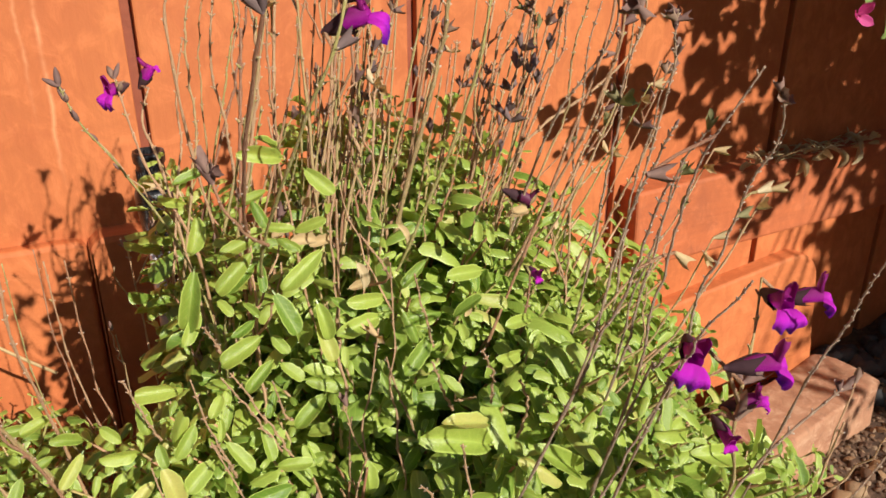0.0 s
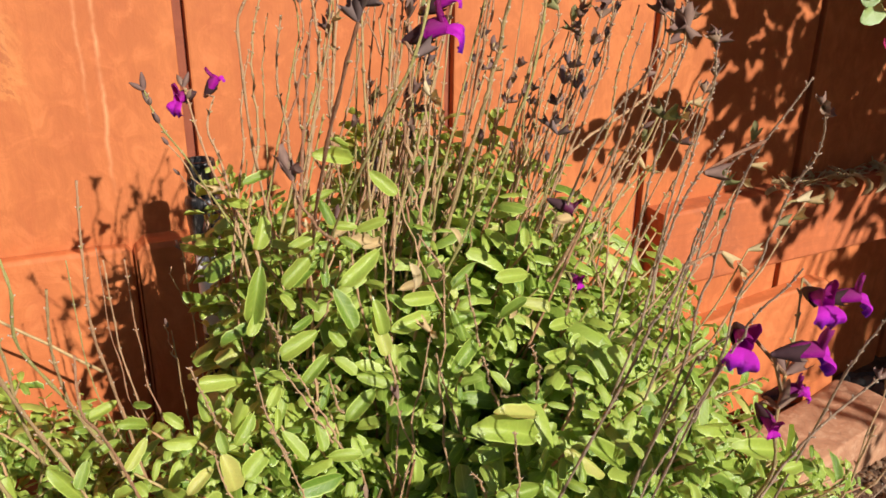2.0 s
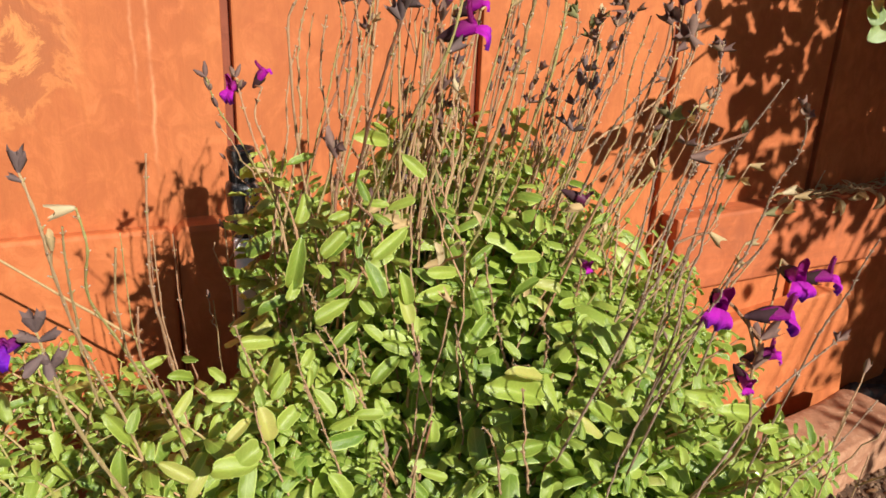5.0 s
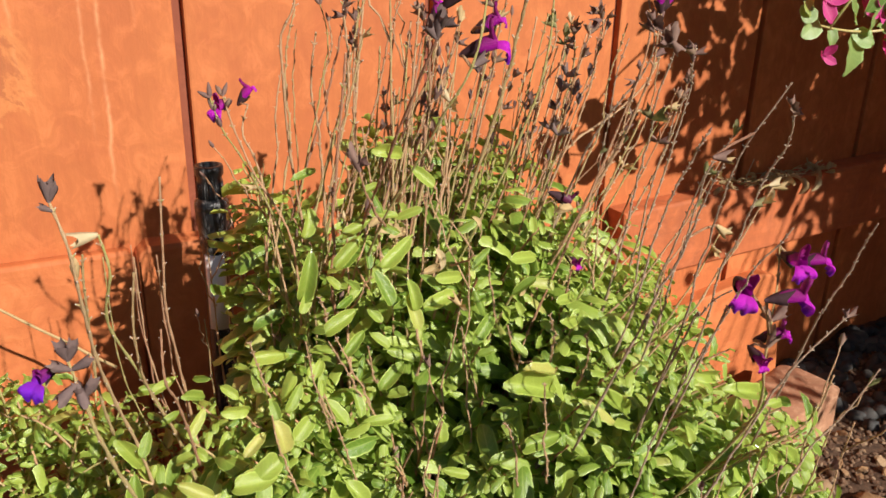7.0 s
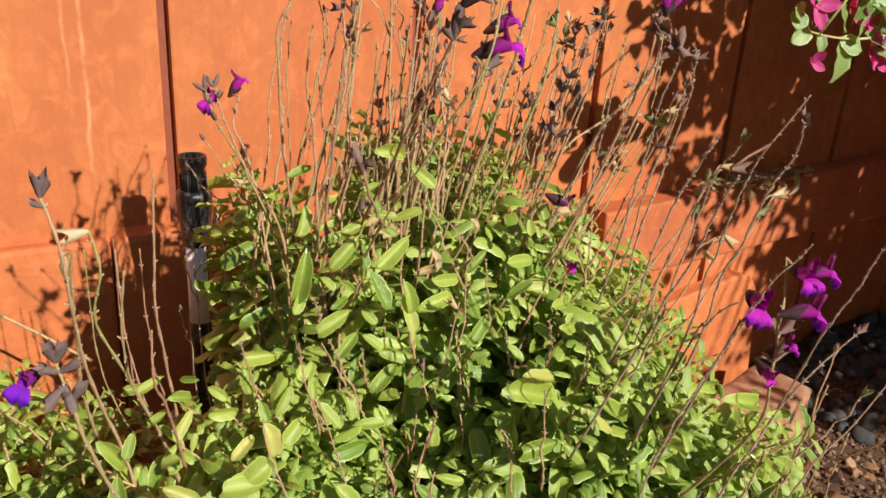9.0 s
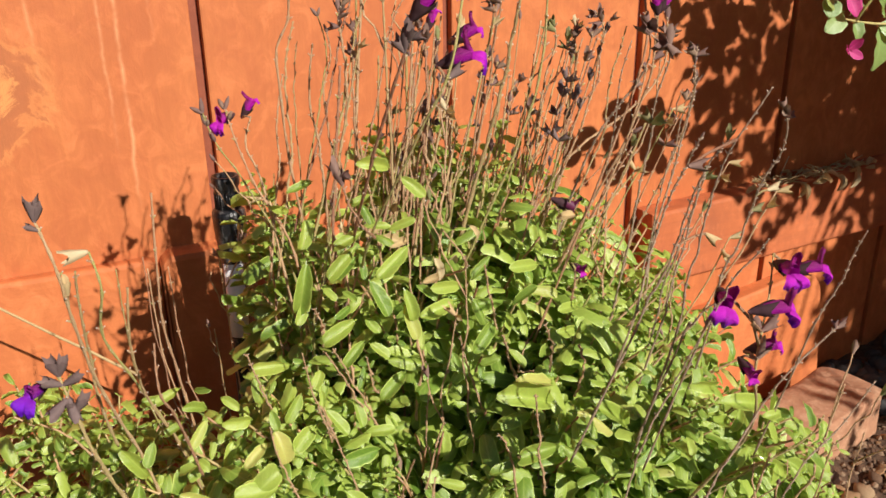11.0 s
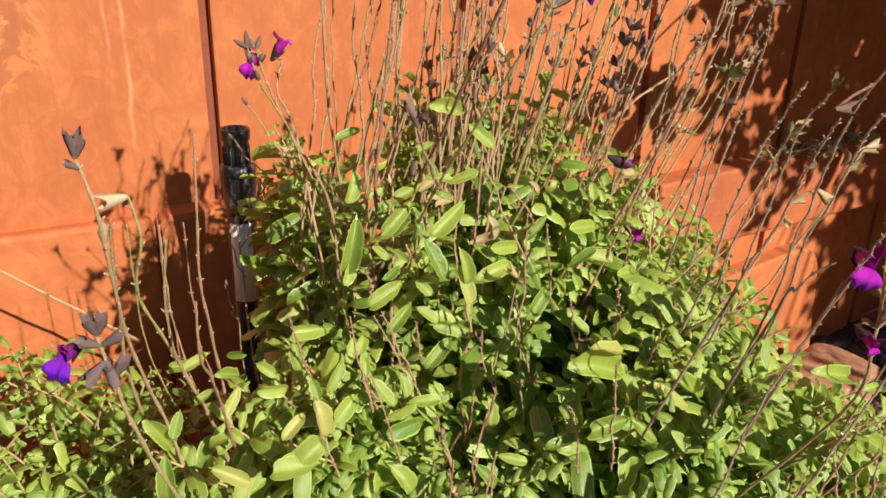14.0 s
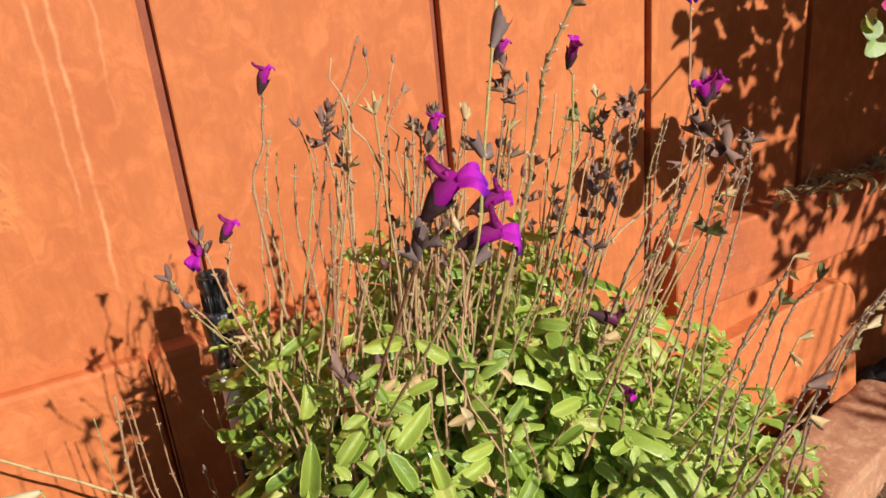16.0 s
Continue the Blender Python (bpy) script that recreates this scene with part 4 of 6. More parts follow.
def stalk(points, r=0.0012, n=22, wander=0.004, seed=None, forks=0, mat=None):
    """A woody flower stalk through the given points, with knobbly nodes; returns the part and its points."""
    pts = [Vector(p) for p in points]
    if len(pts) == 2:
        pts = [pts[0], pts[0].lerp(pts[1], 0.5) + Vector(rng.normal(0, 0.008, 3)), pts[1]]
    seed = rng.uniform(0, 99) if seed is None else seed
    path = []
    for i in range(n):
        u = i / (n - 1) * (len(pts) - 1)
        k = min(len(pts) - 2, int(u))
        f = u - k
        p0, p1, p2, p3 = pts[max(0, k - 1)], pts[k], pts[k + 1], pts[min(len(pts) - 1, k + 2)]
        p = 0.5 * (2 * p1 + (p2 - p0) * f + (2 * p0 - 5 * p1 + 4 * p2 - p3) * f * f + (3 * p1 - p0 - 3 * p2 + p3) * f ** 3)
        env = math.sin(math.pi * min(1.0, i / (n - 1) * 1.1 + 0.05))
        p += Vector((noise.noise((i * 0.35, seed, 0)), noise.noise((i * 0.35, seed, 7)), noise.noise((i * 0.35, seed, 3)) * 0.4)) * wander * env
        path.append(p)
    o = path[0].copy()
    g = Geo()
    rad = [r * (1.12 - 0.5 * i / (n - 1)) * (1.25 if i % 2 else 0.78) for i in range(n)]
    tube(g, [p - o for p in path], rad, 6)
    side_heads = []
    turn = rng.uniform(0, 3)
    for i in range(3, n - 1, 2):
        d = (path[i + 1] - path[i - 1]).normalized()
        side = Matrix.Rotation(turn + (i // 2) * math.pi / 2, 3, d) @ d.orthogonal().normalized()
        for s in (1, -1):
            if rng.random() < 0.7:
                a = path[i] - o
                ln = rng.uniform(1.3, 2.9) * r
                tube(g, [a, a + (side * s * 0.8 + d * 0.7) * ln], [r * 0.9, r * 0.5], 4)
                tube(g, [a + (side * s * 0.8 + d * 0.7) * ln * 0.85, a + (side * s * 0.8 + d * 0.7) * (ln + 0.5 * r)], [r * 0.5, r * 0.4], 4, 1)
    for f in range(forks):
        k = int(rng.integers(n // 2, n - 4))
        d = (path[k + 1] - path[k - 1]).normalized()
        side = Matrix.Rotation(rng.uniform(0, 6.3), 3, d) @ d.orthogonal().normalized()
        run = rng.uniform(0.02, 0.07)
        a = path[k] - o
        twig = [a + side * run * 0.5 * math.sin(t * 1.3) + d * run * t + Vector(rng.normal(0, 0.0012, 3)) * min(1, t * 4) for t in np.linspace(0, 1, 8)]
        tube(g, twig, [r * (0.8 - 0.05 * i) * (1.25 if i % 2 else 0.9) for i in range(8)], 5)
        for i in (2, 4, 6):
            tube(g, [twig[i], twig[i] + (side + d) * 0.002], [r * 0.6, r * 0.3], 4)
        if rng.random() < 0.6:
            side_heads.append((twig[-1] + o, d + side * 0.5))
    ob = part("flower_stalk", g.mesh("flower_stalk", [mat or M_STALK, M_SCAR]), bush, Matrix.Translation(o))
    LAST_PATH[:] = path
    for p, d in side_heads:
        name, meshes = (("calyx", BELLS), ("bud", BUDS), ("calyx", GREENS))[int(rng.choice(3, p=(0.55, 0.3, 0.15)))]
        part(name, meshes[int(rng.integers(len(meshes)))], ob, basis(p, d, Vector((0, 0, 1)), rng.uniform(0.55, 0.9)))
    return ob, path


def head(ob, path, k, meshes, name, size=1.0, up=0.6, label=""):
    """A pair of calyces or buds at node k of a stalk."""
    d = (path[min(k + 1, len(path) - 1)] - path[k - 1]).normalized()
    side = Matrix.Rotation(rng.uniform(0, 6.3), 3, d) @ d.orthogonal().normalized()
    for s in (1, -1):
        if rng.random() < 0.82:
            axis = side * s * (1 - up) + d * up + Vector(rng.normal(0, 0.28, 3))
            part(name, meshes[int(rng.integers(len(meshes)))], ob, basis(path[k], axis, Vector((0, 0, 1)), size * rng.uniform(0.8, 1.2)), label)


def crown_heads(ob, path, kind, whorls, size=1.0):
    n = len(path)
    for w in range(whorls):
        k = n - 2 - w * 2
        if kind == "bell":
            head(ob, path, k, BELLS, "calyx", size)
        elif kind == "dusk":
            head(ob, path, k, DUSK_BELLS, "calyx", size)
        elif kind == "bud":
            head(ob, path, k, BUDS, "bud", size, 0.75)
        elif kind == "green":
            head(ob, path, k, GREENS, "calyx", size)
        elif kind == "husk":
            head(ob, path, k, HUSKS, "husk", size, 0.5, "straw-coloured dry husk")


def flower(ob, mouth, axis, up, size=1.0, meshes=COROLLAS, calyx=True, label=""):
    m = basis(mouth, axis, up, size)
    part("flower", meshes[int(rng.integers(len(meshes)))], ob, m, label)
    if calyx:
        c = Vector(mouth) - Vector(axis).normalized() * 0.0225 * size
        part("calyx", FLOWER_CALYX, ob, basis(c, axis, up, size))
        near = min(LAST_PATH, key=lambda q: (q - c).length)
        if (near - c).length > 0.003:
            g = Geo()
            bend = near.lerp(c, 0.6) + Vector((0, 0, 0.0015))
            tube(g, [near - near, bend - near, c + Vector(axis).normalized() * 0.001 - near], [0.0008, 0.0007, 0.0008], 6)
            part("pedicel", g.mesh("pedicel", M_STALK), ob, Matrix.Translation(near))


def dry_head(ob, path, at, axis, mesh, name, label, size=0.75):
    """A single dry head beside a stalk, on a short twig of its own."""
    at = Vector(at)
    near = min(path, key=lambda q: (q - at).length)
    if (near - at).length > 0.002:
        g = Geo()
        tube(g, [near - near, (at - near) * 0.6 + Vector((0, 0, 0.001)), at - near], [0.0007, 0.0006, 0.0007], 5)
        part("pedicel", g.mesh("pedicel", M_STALK), ob, Matrix.Translation(near))
    part(name, mesh, ob, basis(at, axis, (0, 0, 1), size), label)


# stalks that stand out one by one
rng = np.random.default_rng(11)
ob, path = stalk([(0.186, -0.605, 0.401), (0.184, -0.635, 0.499), (0.182, -0.640, 0.527), (0.183, -0.645, 0.549), (0.181, -0.650, 0.570), (0.180, -0.655, 0.584), (0.180, -0.659, 0.596), (0.180, -0.664, 0.606), (0.183, -0.669, 0.617), (0.187, -0.674, 0.630)], 0.0006, n=60, wander=0.001, mat=M_PALE_STALK)
dry_head(ob, path, (0.143, -0.677, 0.602), (0.9, -0.2, 0.0), BELLS[1], "calyx", "pinkish dry calyx")
ob, path = stalk([(0.255, -0.560, 0.368), (0.249, -0.590, 0.465), (0.247, -0.595, 0.491), (0.246, -0.600, 0.510), (0.248, -0.606, 0.525), (0.248, -0.611, 0.545), (0.247, -0.616, 0.559), (0.247, -0.621, 0.572), (0.248, -0.627, 0.583), (0.245, -0.632, 0.597), (0.236, -0.637, 0.610)], 0.0007, n=66, wander=0.001, mat=M_PALE_STALK)
dry_head(ob, path, (0.256, -0.614, 0.559), (0.95, 0.0, 0.15), HUSKS[0], "husk", "straw-coloured dry husk")
dry_head(ob, path, (0.253, -0.608, 0.546), (0.95, 0.0, 0.1), GREENS[0], "calyx", "")
crown_heads(ob, path, "bell", 2, 0.6)
ob, path = stalk([(0.208, -0.530, 0.363), (0.214, -0.560, 0.461), (0.216, -0.566, 0.493), (0.218, -0.571, 0.523), (0.218, -0.577, 0.542), (0.219, -0.583, 0.559), (0.220, -0.589, 0.570), (0.219, -0.594, 0.580), (0.219, -0.600, 0.590)], 0.0008, n=54, wander=0.001, mat=M_PALE_STALK)
crown_heads(ob, path, "bud", 1, 0.5)
ob, path = stalk([(0.222, -0.545, 0.366), (0.224, -0.575, 0.464), (0.224, -0.579, 0.482), (0.225, -0.584, 0.508), (0.226, -0.588, 0.530), (0.226, -0.592, 0.548), (0.225, -0.597, 0.565), (0.226, -0.601, 0.576), (0.227, -0.606, 0.583), (0.228, -0.610, 0.590)], 0.0007, n=60, wander=0.001, mat=M_PALE_STALK)
crown_heads(ob, path, "green", 1, 0.6)
ob, path = stalk([(0.146, -0.600, 0.408), (0.161, -0.630, 0.502), (0.163, -0.636, 0.523), (0.167, -0.642, 0.539), (0.167, -0.648, 0.557), (0.166, -0.653, 0.571), (0.164, -0.659, 0.583), (0.163, -0.665, 0.594)], 0.0007, n=48, wander=0.001, mat=M_PALE_STALK)
dry_head(ob, path, (0.189, -0.642, 0.554), (0.7, -0.2, -0.6), HUSKS[0], "husk", "straw-coloured dry husk")
ob, path = stalk([(0.148, -0.660, 0.441), (0.148, -0.690, 0.531), (0.146, -0.694, 0.538), (0.148, -0.698, 0.548), (0.148, -0.702, 0.558), (0.149, -0.706, 0.566), (0.152, -0.710, 0.573), (0.153, -0.714, 0.581)], 0.0005, n=48, wander=0.001, mat=M_PALE_STALK)
ob, path = stalk([(0.228, -0.655, 0.421), (0.220, -0.685, 0.513), (0.216, -0.690, 0.521), (0.218, -0.694, 0.535), (0.218, -0.699, 0.547), (0.217, -0.703, 0.560), (0.216, -0.708, 0.572)], 0.0005, n=42, wander=0.001, mat=M_PALE_STALK)
ob, path = stalk([(0.127, -0.660, 0.339), (0.155, -0.690, 0.433), (0.159, -0.694, 0.448), (0.166, -0.698, 0.470), (0.176, -0.702, 0.494), (0.181, -0.707, 0.510), (0.191, -0.711, 0.523), (0.199, -0.715, 0.534)], 0.0006, n=48, wander=0.001, mat=M_PALE_STALK)
crown_heads(ob, path, "bell", 1, 0.5)
ob, path = stalk([(0.190, -0.685, 0.373), (0.195, -0.700, 0.422), (0.193, -0.705, 0.437), (0.199, -0.710, 0.462), (0.212, -0.715, 0.480), (0.223, -0.720, 0.504)], 0.0005, n=36, wander=0.001, mat=M_PALE_STALK)
ob, path = stalk([(0.122, -0.655, 0.380), (0.127, -0.670, 0.429), (0.130, -0.674, 0.454), (0.132, -0.679, 0.478), (0.138, -0.683, 0.498), (0.141, -0.687, 0.512), (0.141, -0.691, 0.522), (0.144, -0.696, 0.537), (0.146, -0.700, 0.550)], 0.0005, n=54, wander=0.001, mat=M_PALE_STALK)
ob, path = stalk([(0.184, -0.610, 0.417), (0.184, -0.640, 0.500), (0.182, -0.647, 0.508), (0.184, -0.653, 0.519), (0.187, -0.660, 0.526)], 0.0006, n=30, wander=0.001, mat=M_PALE_STALK)
ob, path = stalk([(0.311, -0.430, 0.326), (0.305, -0.460, 0.424), (0.302, -0.466, 0.458), (0.301, -0.473, 0.492), (0.305, -0.479, 0.525), (0.305, -0.485, 0.548), (0.305, -0.491, 0.573), (0.302, -0.498, 0.592), (0.295, -0.504, 0.607), (0.290, -0.510, 0.622)], 0.0009, n=60, wander=0.001, mat=M_PALE_STALK)
crown_heads(ob, path, "bell", 3, 0.9)
ob, path = stalk([(0.262, -0.470, 0.397), (0.256, -0.500, 0.494), (0.254, -0.506, 0.522), (0.253, -0.512, 0.547), (0.252, -0.518, 0.568), (0.247, -0.525, 0.588), (0.246, -0.531, 0.605), (0.246, -0.537, 0.621), (0.238, -0.543, 0.631)], 0.0008, n=54, wander=0.001, mat=M_PALE_STALK)
crown_heads(ob, path, "bell", 2, 1.0)
head(ob, path, 30, GREENS, "calyx", 1.0)
ob, path = stalk([(0.216, -0.450, 0.454), (0.227, -0.480, 0.542), (0.228, -0.488, 0.558), (0.231, -0.497, 0.575), (0.237, -0.505, 0.590), (0.243, -0.513, 0.605), (0.243, -0.522, 0.622), (0.234, -0.530, 0.642)], 0.0008, n=48, wander=0.001, mat=M_PALE_STALK)
crown_heads(ob, path, "bell", 2, 1.1)
ob, path = stalk([(0.300, -0.390, 0.389), (0.292, -0.420, 0.487), (0.287, -0.426, 0.522), (0.287, -0.432, 0.552), (0.284, -0.438, 0.575), (0.281, -0.444, 0.595), (0.284, -0.450, 0.620)], 0.0007, n=42, wander=0.001, mat=M_PALE_STALK)
ob, path = stalk([(0.328, -0.410, 0.361), (0.323, -0.440, 0.458), (0.321, -0.447, 0.491), (0.320, -0.454, 0.520), (0.322, -0.461, 0.544), (0.319, -0.468, 0.565), (0.323, -0.475, 0.582)], 0.0008, n=42, wander=0.001, mat=M_PALE_STALK)
dry_head(ob, path, (0.310, -0.470, 0.572), (0.9, 0.1, 0.1), HUSKS[1], "husk", "straw-coloured dry husk")
ob, path = stalk([(0.261, -0.500, 0.341), (0.258, -0.530, 0.437), (0.255, -0.538, 0.470), (0.256, -0.546, 0.494), (0.256, -0.554, 0.519), (0.254, -0.562, 0.538), (0.252, -0.570, 0.556)], 0.0007, n=42, wander=0.001, mat=M_PALE_STALK)
crown_heads(ob, path, "green", 1, 0.7)
# the stalk with the large open flowers, low beside the kickboard
ob, path = stalk([(0.204, -0.609, 0.343), (0.206, -0.668, 0.448), (0.186, -0.686, 0.503), (0.205, -0.671, 0.528), (0.222, -0.655, 0.542)], 0.0008, wander=0.001)
flower(ob, (0.213, -0.677, 0.542), (-0.25, -0.93, 0.10), (0, -0.1, 1), 0.80)
flower(ob, (0.243, -0.667, 0.536), (0.75, -0.58, 0.25), (-0.3, 0, 1), 0.73)
flower(ob, (0.180, -0.705, 0.543), (0.86, -0.46, 0.16), (-0.2, -0.3, 1), 0.76)
flower(ob, (0.151, -0.699, 0.547), (-0.50, -0.86, 0.0), (0.25, -0.1, 1), 0.77)
flower(ob, (0.197, -0.687, 0.513), (0.6, -0.6, 0.4), (-0.4, 0, 1), 0.7, SMALL_COROLLAS)
flower(ob, (0.182, -0.690, 0.500), (-0.1, -0.8, -0.3), (0, 0, 1), 0.6, SMALL_COROLLAS)
head(ob, path, 11, BELLS, "calyx", 0.9)
head(ob, path, 13, BELLS, "calyx", 0.9)
# tall near stalk with two open flowers
ob, path = stalk([(0.086, -0.442, 0.460), (0.059, -0.507, 0.517), (0.066, -0.564, 0.590), (0.077, -0.589, 0.633), (0.096, -0.573, 0.685), (0.117, -0.550, 0.727)], 0.0008, wander=0.002, n=30)
flower(ob, (0.089, -0.589, 0.641), (0.72, -0.55, 0.36), (-0.40, -0.10, 0.9), 0.85)
flower(ob, (0.095, -0.581, 0.651), (0.65, -0.5, 0.45), (-0.5, 0, 0.8), 0.7, SMALL_COROLLAS)
head(ob, path, 17, DUSK_BELLS, "calyx", 0.8)
head(ob, path, 21, DUSK_BELLS, "calyx", 0.8)
head(ob, path, 25, DUSK_BELLS, "calyx", 0.9)
head(ob, path, 28, DUSK_BELLS, "calyx", 0.7)
ob, path = stalk([(0.066, -0.440, 0.470), (0.048, -0.547, 0.569), (0.048, -0.600, 0.637), (0.050, -0.608, 0.652)], 0.0009, wander=0.002)
flower(ob, (0.060, -0.615, 0.673), (0.42, -0.48, 0.76), (-0.45, -0.15, 0.9), 0.88)
crown_heads(ob, path, "dusk", 3, 0.70)
# nodding dry head in the middle
ob, path = stalk([(0.061, -0.524, 0.534), (0.049, -0.540, 0.547), (0.039, -0.549, 0.564), (0.035, -0.548, 0.580)], 0.0008, wander=0.001)
crown_heads(ob, path, "bell", 2, 0.9)
# stalks on the fence side
ob, path = stalk([(0.052, -0.391, 0.401), (0.044, -0.403, 0.487), (0.025, -0.383, 0.534), (0.020, -0.354, 0.562), (0.017, -0.344, 0.581)], 0.0009, wander=0.001)
flower(ob, (0.012, -0.347, 0.571), (-0.7, -0.6, -0.1), (0.2, 0, 1), 0.8)
crown_heads(ob, path, "bud", 2, 0.9)
ob, path = stalk([(0.047, -0.381, 0.419), (0.035, -0.366, 0.525), (0.029, -0.347, 0.551), (0.036, -0.339, 0.570)], 0.0009, wander=0.001)
flower(ob, (0.040, -0.332, 0.581), (0.5, -0.3, 0.8), (-0.6, 0, 0.5), 0.75, SMALL_COROLLAS)
ob, path = stalk([(0.055, -0.405, 0.380), (0.042, -0.412, 0.470), (0.014, -0.430, 0.540), (-0.006, -0.440, 0.577), (-0.013, -0.443, 0.599)], 0.0007, wander=0.002)
crown_heads(ob, path, "bud", 3, 0.8)
# bare stalks leaning out at the thin end of the bush
ob, path = stalk([(-0.061, -0.427, 0.302), (-0.075, -0.448, 0.383), (-0.090, -0.479, 0.447), (-0.097, -0.510, 0.505), (-0.100, -0.525, 0.545), (-0.106, -0.524, 0.573)], 0.0011, wander=0.001, n=28)
part("calyx", DUSK_BELLS[0], ob, basis(path[-2], (0.02, -0.1, 1), (1, 0.3, 0), 1.0))
part("calyx", DUSK_BELLS[1], ob, basis(path[-2], (0.30, -0.2, 0.9), (0.4, -1, 0), 0.85))
part("calyx", DUSK_BELLS[1], ob, basis(path[-3], (-0.8, -0.2, 0.55), (0, -1, 0), 0.6))
dry_head(ob, path, (-0.098, -0.505, 0.523), (0.0, -0.15, 1.0), HUSKS[0], "husk", "straw-coloured dry husk", 0.9)
ob, path = stalk([(-0.088, -0.450, 0.396), (-0.093, -0.460, 0.431), (-0.094, -0.470, 0.469), (-0.094, -0.480, 0.496), (-0.094, -0.485, 0.514), (-0.093, -0.490, 0.530)], 0.0009, wander=0.001, n=30)
ob, path = stalk([(-0.032, -0.428, 0.302), (-0.049, -0.441, 0.374), (-0.068, -0.463, 0.435), (-0.085, -0.486, 0.488), (-0.082, -0.501, 0.522), (-0.085, -0.500, 0.543)], 0.0010, wander=0.001, n=28)
part("husk", HUSKS[0], ob, basis(path[-1], (-0.95, 0.0, -0.12), (0, 0, 1), 1.15), "straw-coloured dry husk")
ob, path = stalk([(-0.037, -0.442, 0.361), (-0.045, -0.456, 0.426), (-0.052, -0.470, 0.478), (-0.052, -0.476, 0.518), (-0.049, -0.474, 0.562)], 0.0009, wander=0.001)
ob, path = stalk([(-0.037, -0.436, 0.322), (-0.053, -0.449, 0.389), (-0.067, -0.463, 0.432), (-0.072, -0.478, 0.476), (-0.069, -0.485, 0.514)], 0.0010, wander=0.001)
ob, path = stalk([(-0.042, -0.468, 0.371), (-0.053, -0.490, 0.426), (-0.062, -0.506, 0.458), (-0.061, -0.504, 0.487)], 0.0009, wander=0.001)
ob, path = stalk([(-0.070, -0.495, 0.341), (-0.095, -0.524, 0.428), (-0.103, -0.530, 0.466), (-0.108, -0.528, 0.491)], 0.0012, wander=0.001)
flower(ob, (-0.123, -0.530, 0.484), (-0.55, -0.8, 0.05), (0.2, -0.2, 1), 0.78, VIOLETS, label="blue-violet open flower")
for k, (a, b_, size) in enumerate(((-0.25, 0.95, 1.0), (0.30, 0.9, 1.05), (-0.8, 0.55, 0.9), (0.75, 0.45, 0.95), (0.1, -0.5, 1.0), (-0.7, -0.5, 1.15), (0.5, 0.8, 1.0), (-0.2, 0.8, 0.9))):
    part("calyx", DUSK_BELLS[k % 2], ob, basis(path[-1 - 2 * (k // 2)], (a, -0.3, b_), (0, -1, 0), size))
for i in range(7):
    x = -0.070 + 0.095 * i / 6 + rng.normal(0, 0.006)
    y = rng.uniform(-0.36, -0.25)
    ob, path = stalk([(x * 0.6 + 0.02, y, 0.22), (x + 0.006, y, 0.33), (x, y - 0.01, rng.uniform(0.40, 0.47))], rng.uniform(0.0006, 0.0009), wander=0.004, forks=int(rng.integers(0, 3)))
    if rng.random() < 0.4:
        crown_heads(ob, path, "bell", 1, 0.7)
# faded and small flowers among the stalks
ob, path = stalk([(0.218, -0.435, 0.366), (0.219, -0.463, 0.484), (0.218, -0.466, 0.515)], 0.0009, wander=0.001)
flower(ob, (0.228, -0.471, 0.511), (0.8, -0.4, -0.4), (0, 0, 1), 0.8, WILTED)
ob, path = stalk([(0.219, -0.454, 0.337), (0.221, -0.483, 0.445), (0.221, -0.486, 0.472)], 0.0009, wander=0.001)
flower(ob, (0.225, -0.490, 0.470), (0.2, -0.9, -0.2), (0, 0, 1), 0.6, SMALL_COROLLAS)
ob, path = stalk([(0.071, -0.373, 0.420), (0.044, -0.397, 0.591), (0.053, -0.403, 0.648), (0.055, -0.411, 0.672)], 0.0009, wander=0.003)
flower(ob, (0.058, -0.414, 0.683), (0.35, -0.2, 0.9), (-0.9, -0.2, 0.3), 0.65, SMALL_COROLLAS)
ob, path = stalk([(0.157, -0.394, 0.423), (0.214, -0.369, 0.596), (0.221, -0.366, 0.653)], 0.0010, wander=0.003)
flower(ob, (0.225, -0.365, 0.668), (0.5, -0.2, 0.8), (-0.7, -0.2, 0.5), 0.7, SMALL_COROLLAS)
crown_heads(ob, path, "bell", 3, 1.0)
ob, path = stalk([(0.139, -0.428, 0.423), (0.182, -0.482, 0.580), (0.193, -0.485, 0.666)], 0.0010, wander=0.003)
flower(ob, (0.194, -0.486, 0.683), (0.1, -0.3, 0.9), (-0.2, -0.9, 0.3), 0.7, SMALL_COROLLAS)
ob, path = stalk([(0.119, -0.410, 0.422), (0.135, -0.425, 0.558), (0.137, -0.425, 0.629)], 0.0010, wander=0.003)
flower(ob, (0.143, -0.427, 0.645), (0.3, -0.2, 0.9), (-0.9, -0.2, 0.3), 0.65, SMALL_COROLLAS)
crown_heads(ob, path, "bell", 2, 0.9)
ob, path = stalk([(0.197, -0.449, 0.405), (0.249, -0.503, 0.574), (0.254, -0.513, 0.636)], 0.0011, wander=0.002)
flower(ob, (0.248, -0.516, 0.657), (-0.4, -0.2, 0.9), (0.8, -0.3, 0.4), 0.7, SMALL_COROLLAS)
flower(ob, (0.265, -0.512, 0.656), (0.6, -0.2, 0.8), (-0.7, -0.3, 0.4), 0.75, SMALL_COROLLAS)
head(ob, path, 16, BELLS, "calyx", 1.1)
ob, path = stalk([(0.198, -0.467, 0.405), (0.243, -0.510, 0.602), (0.248, -0.507, 0.659), (0.258, -0.496, 0.697)], 0.0009, wander=0.002)
flower(ob, (0.255, -0.500, 0.704), (-0.2, -0.9, 0.1), (0, -0.2, 1), 0.75)

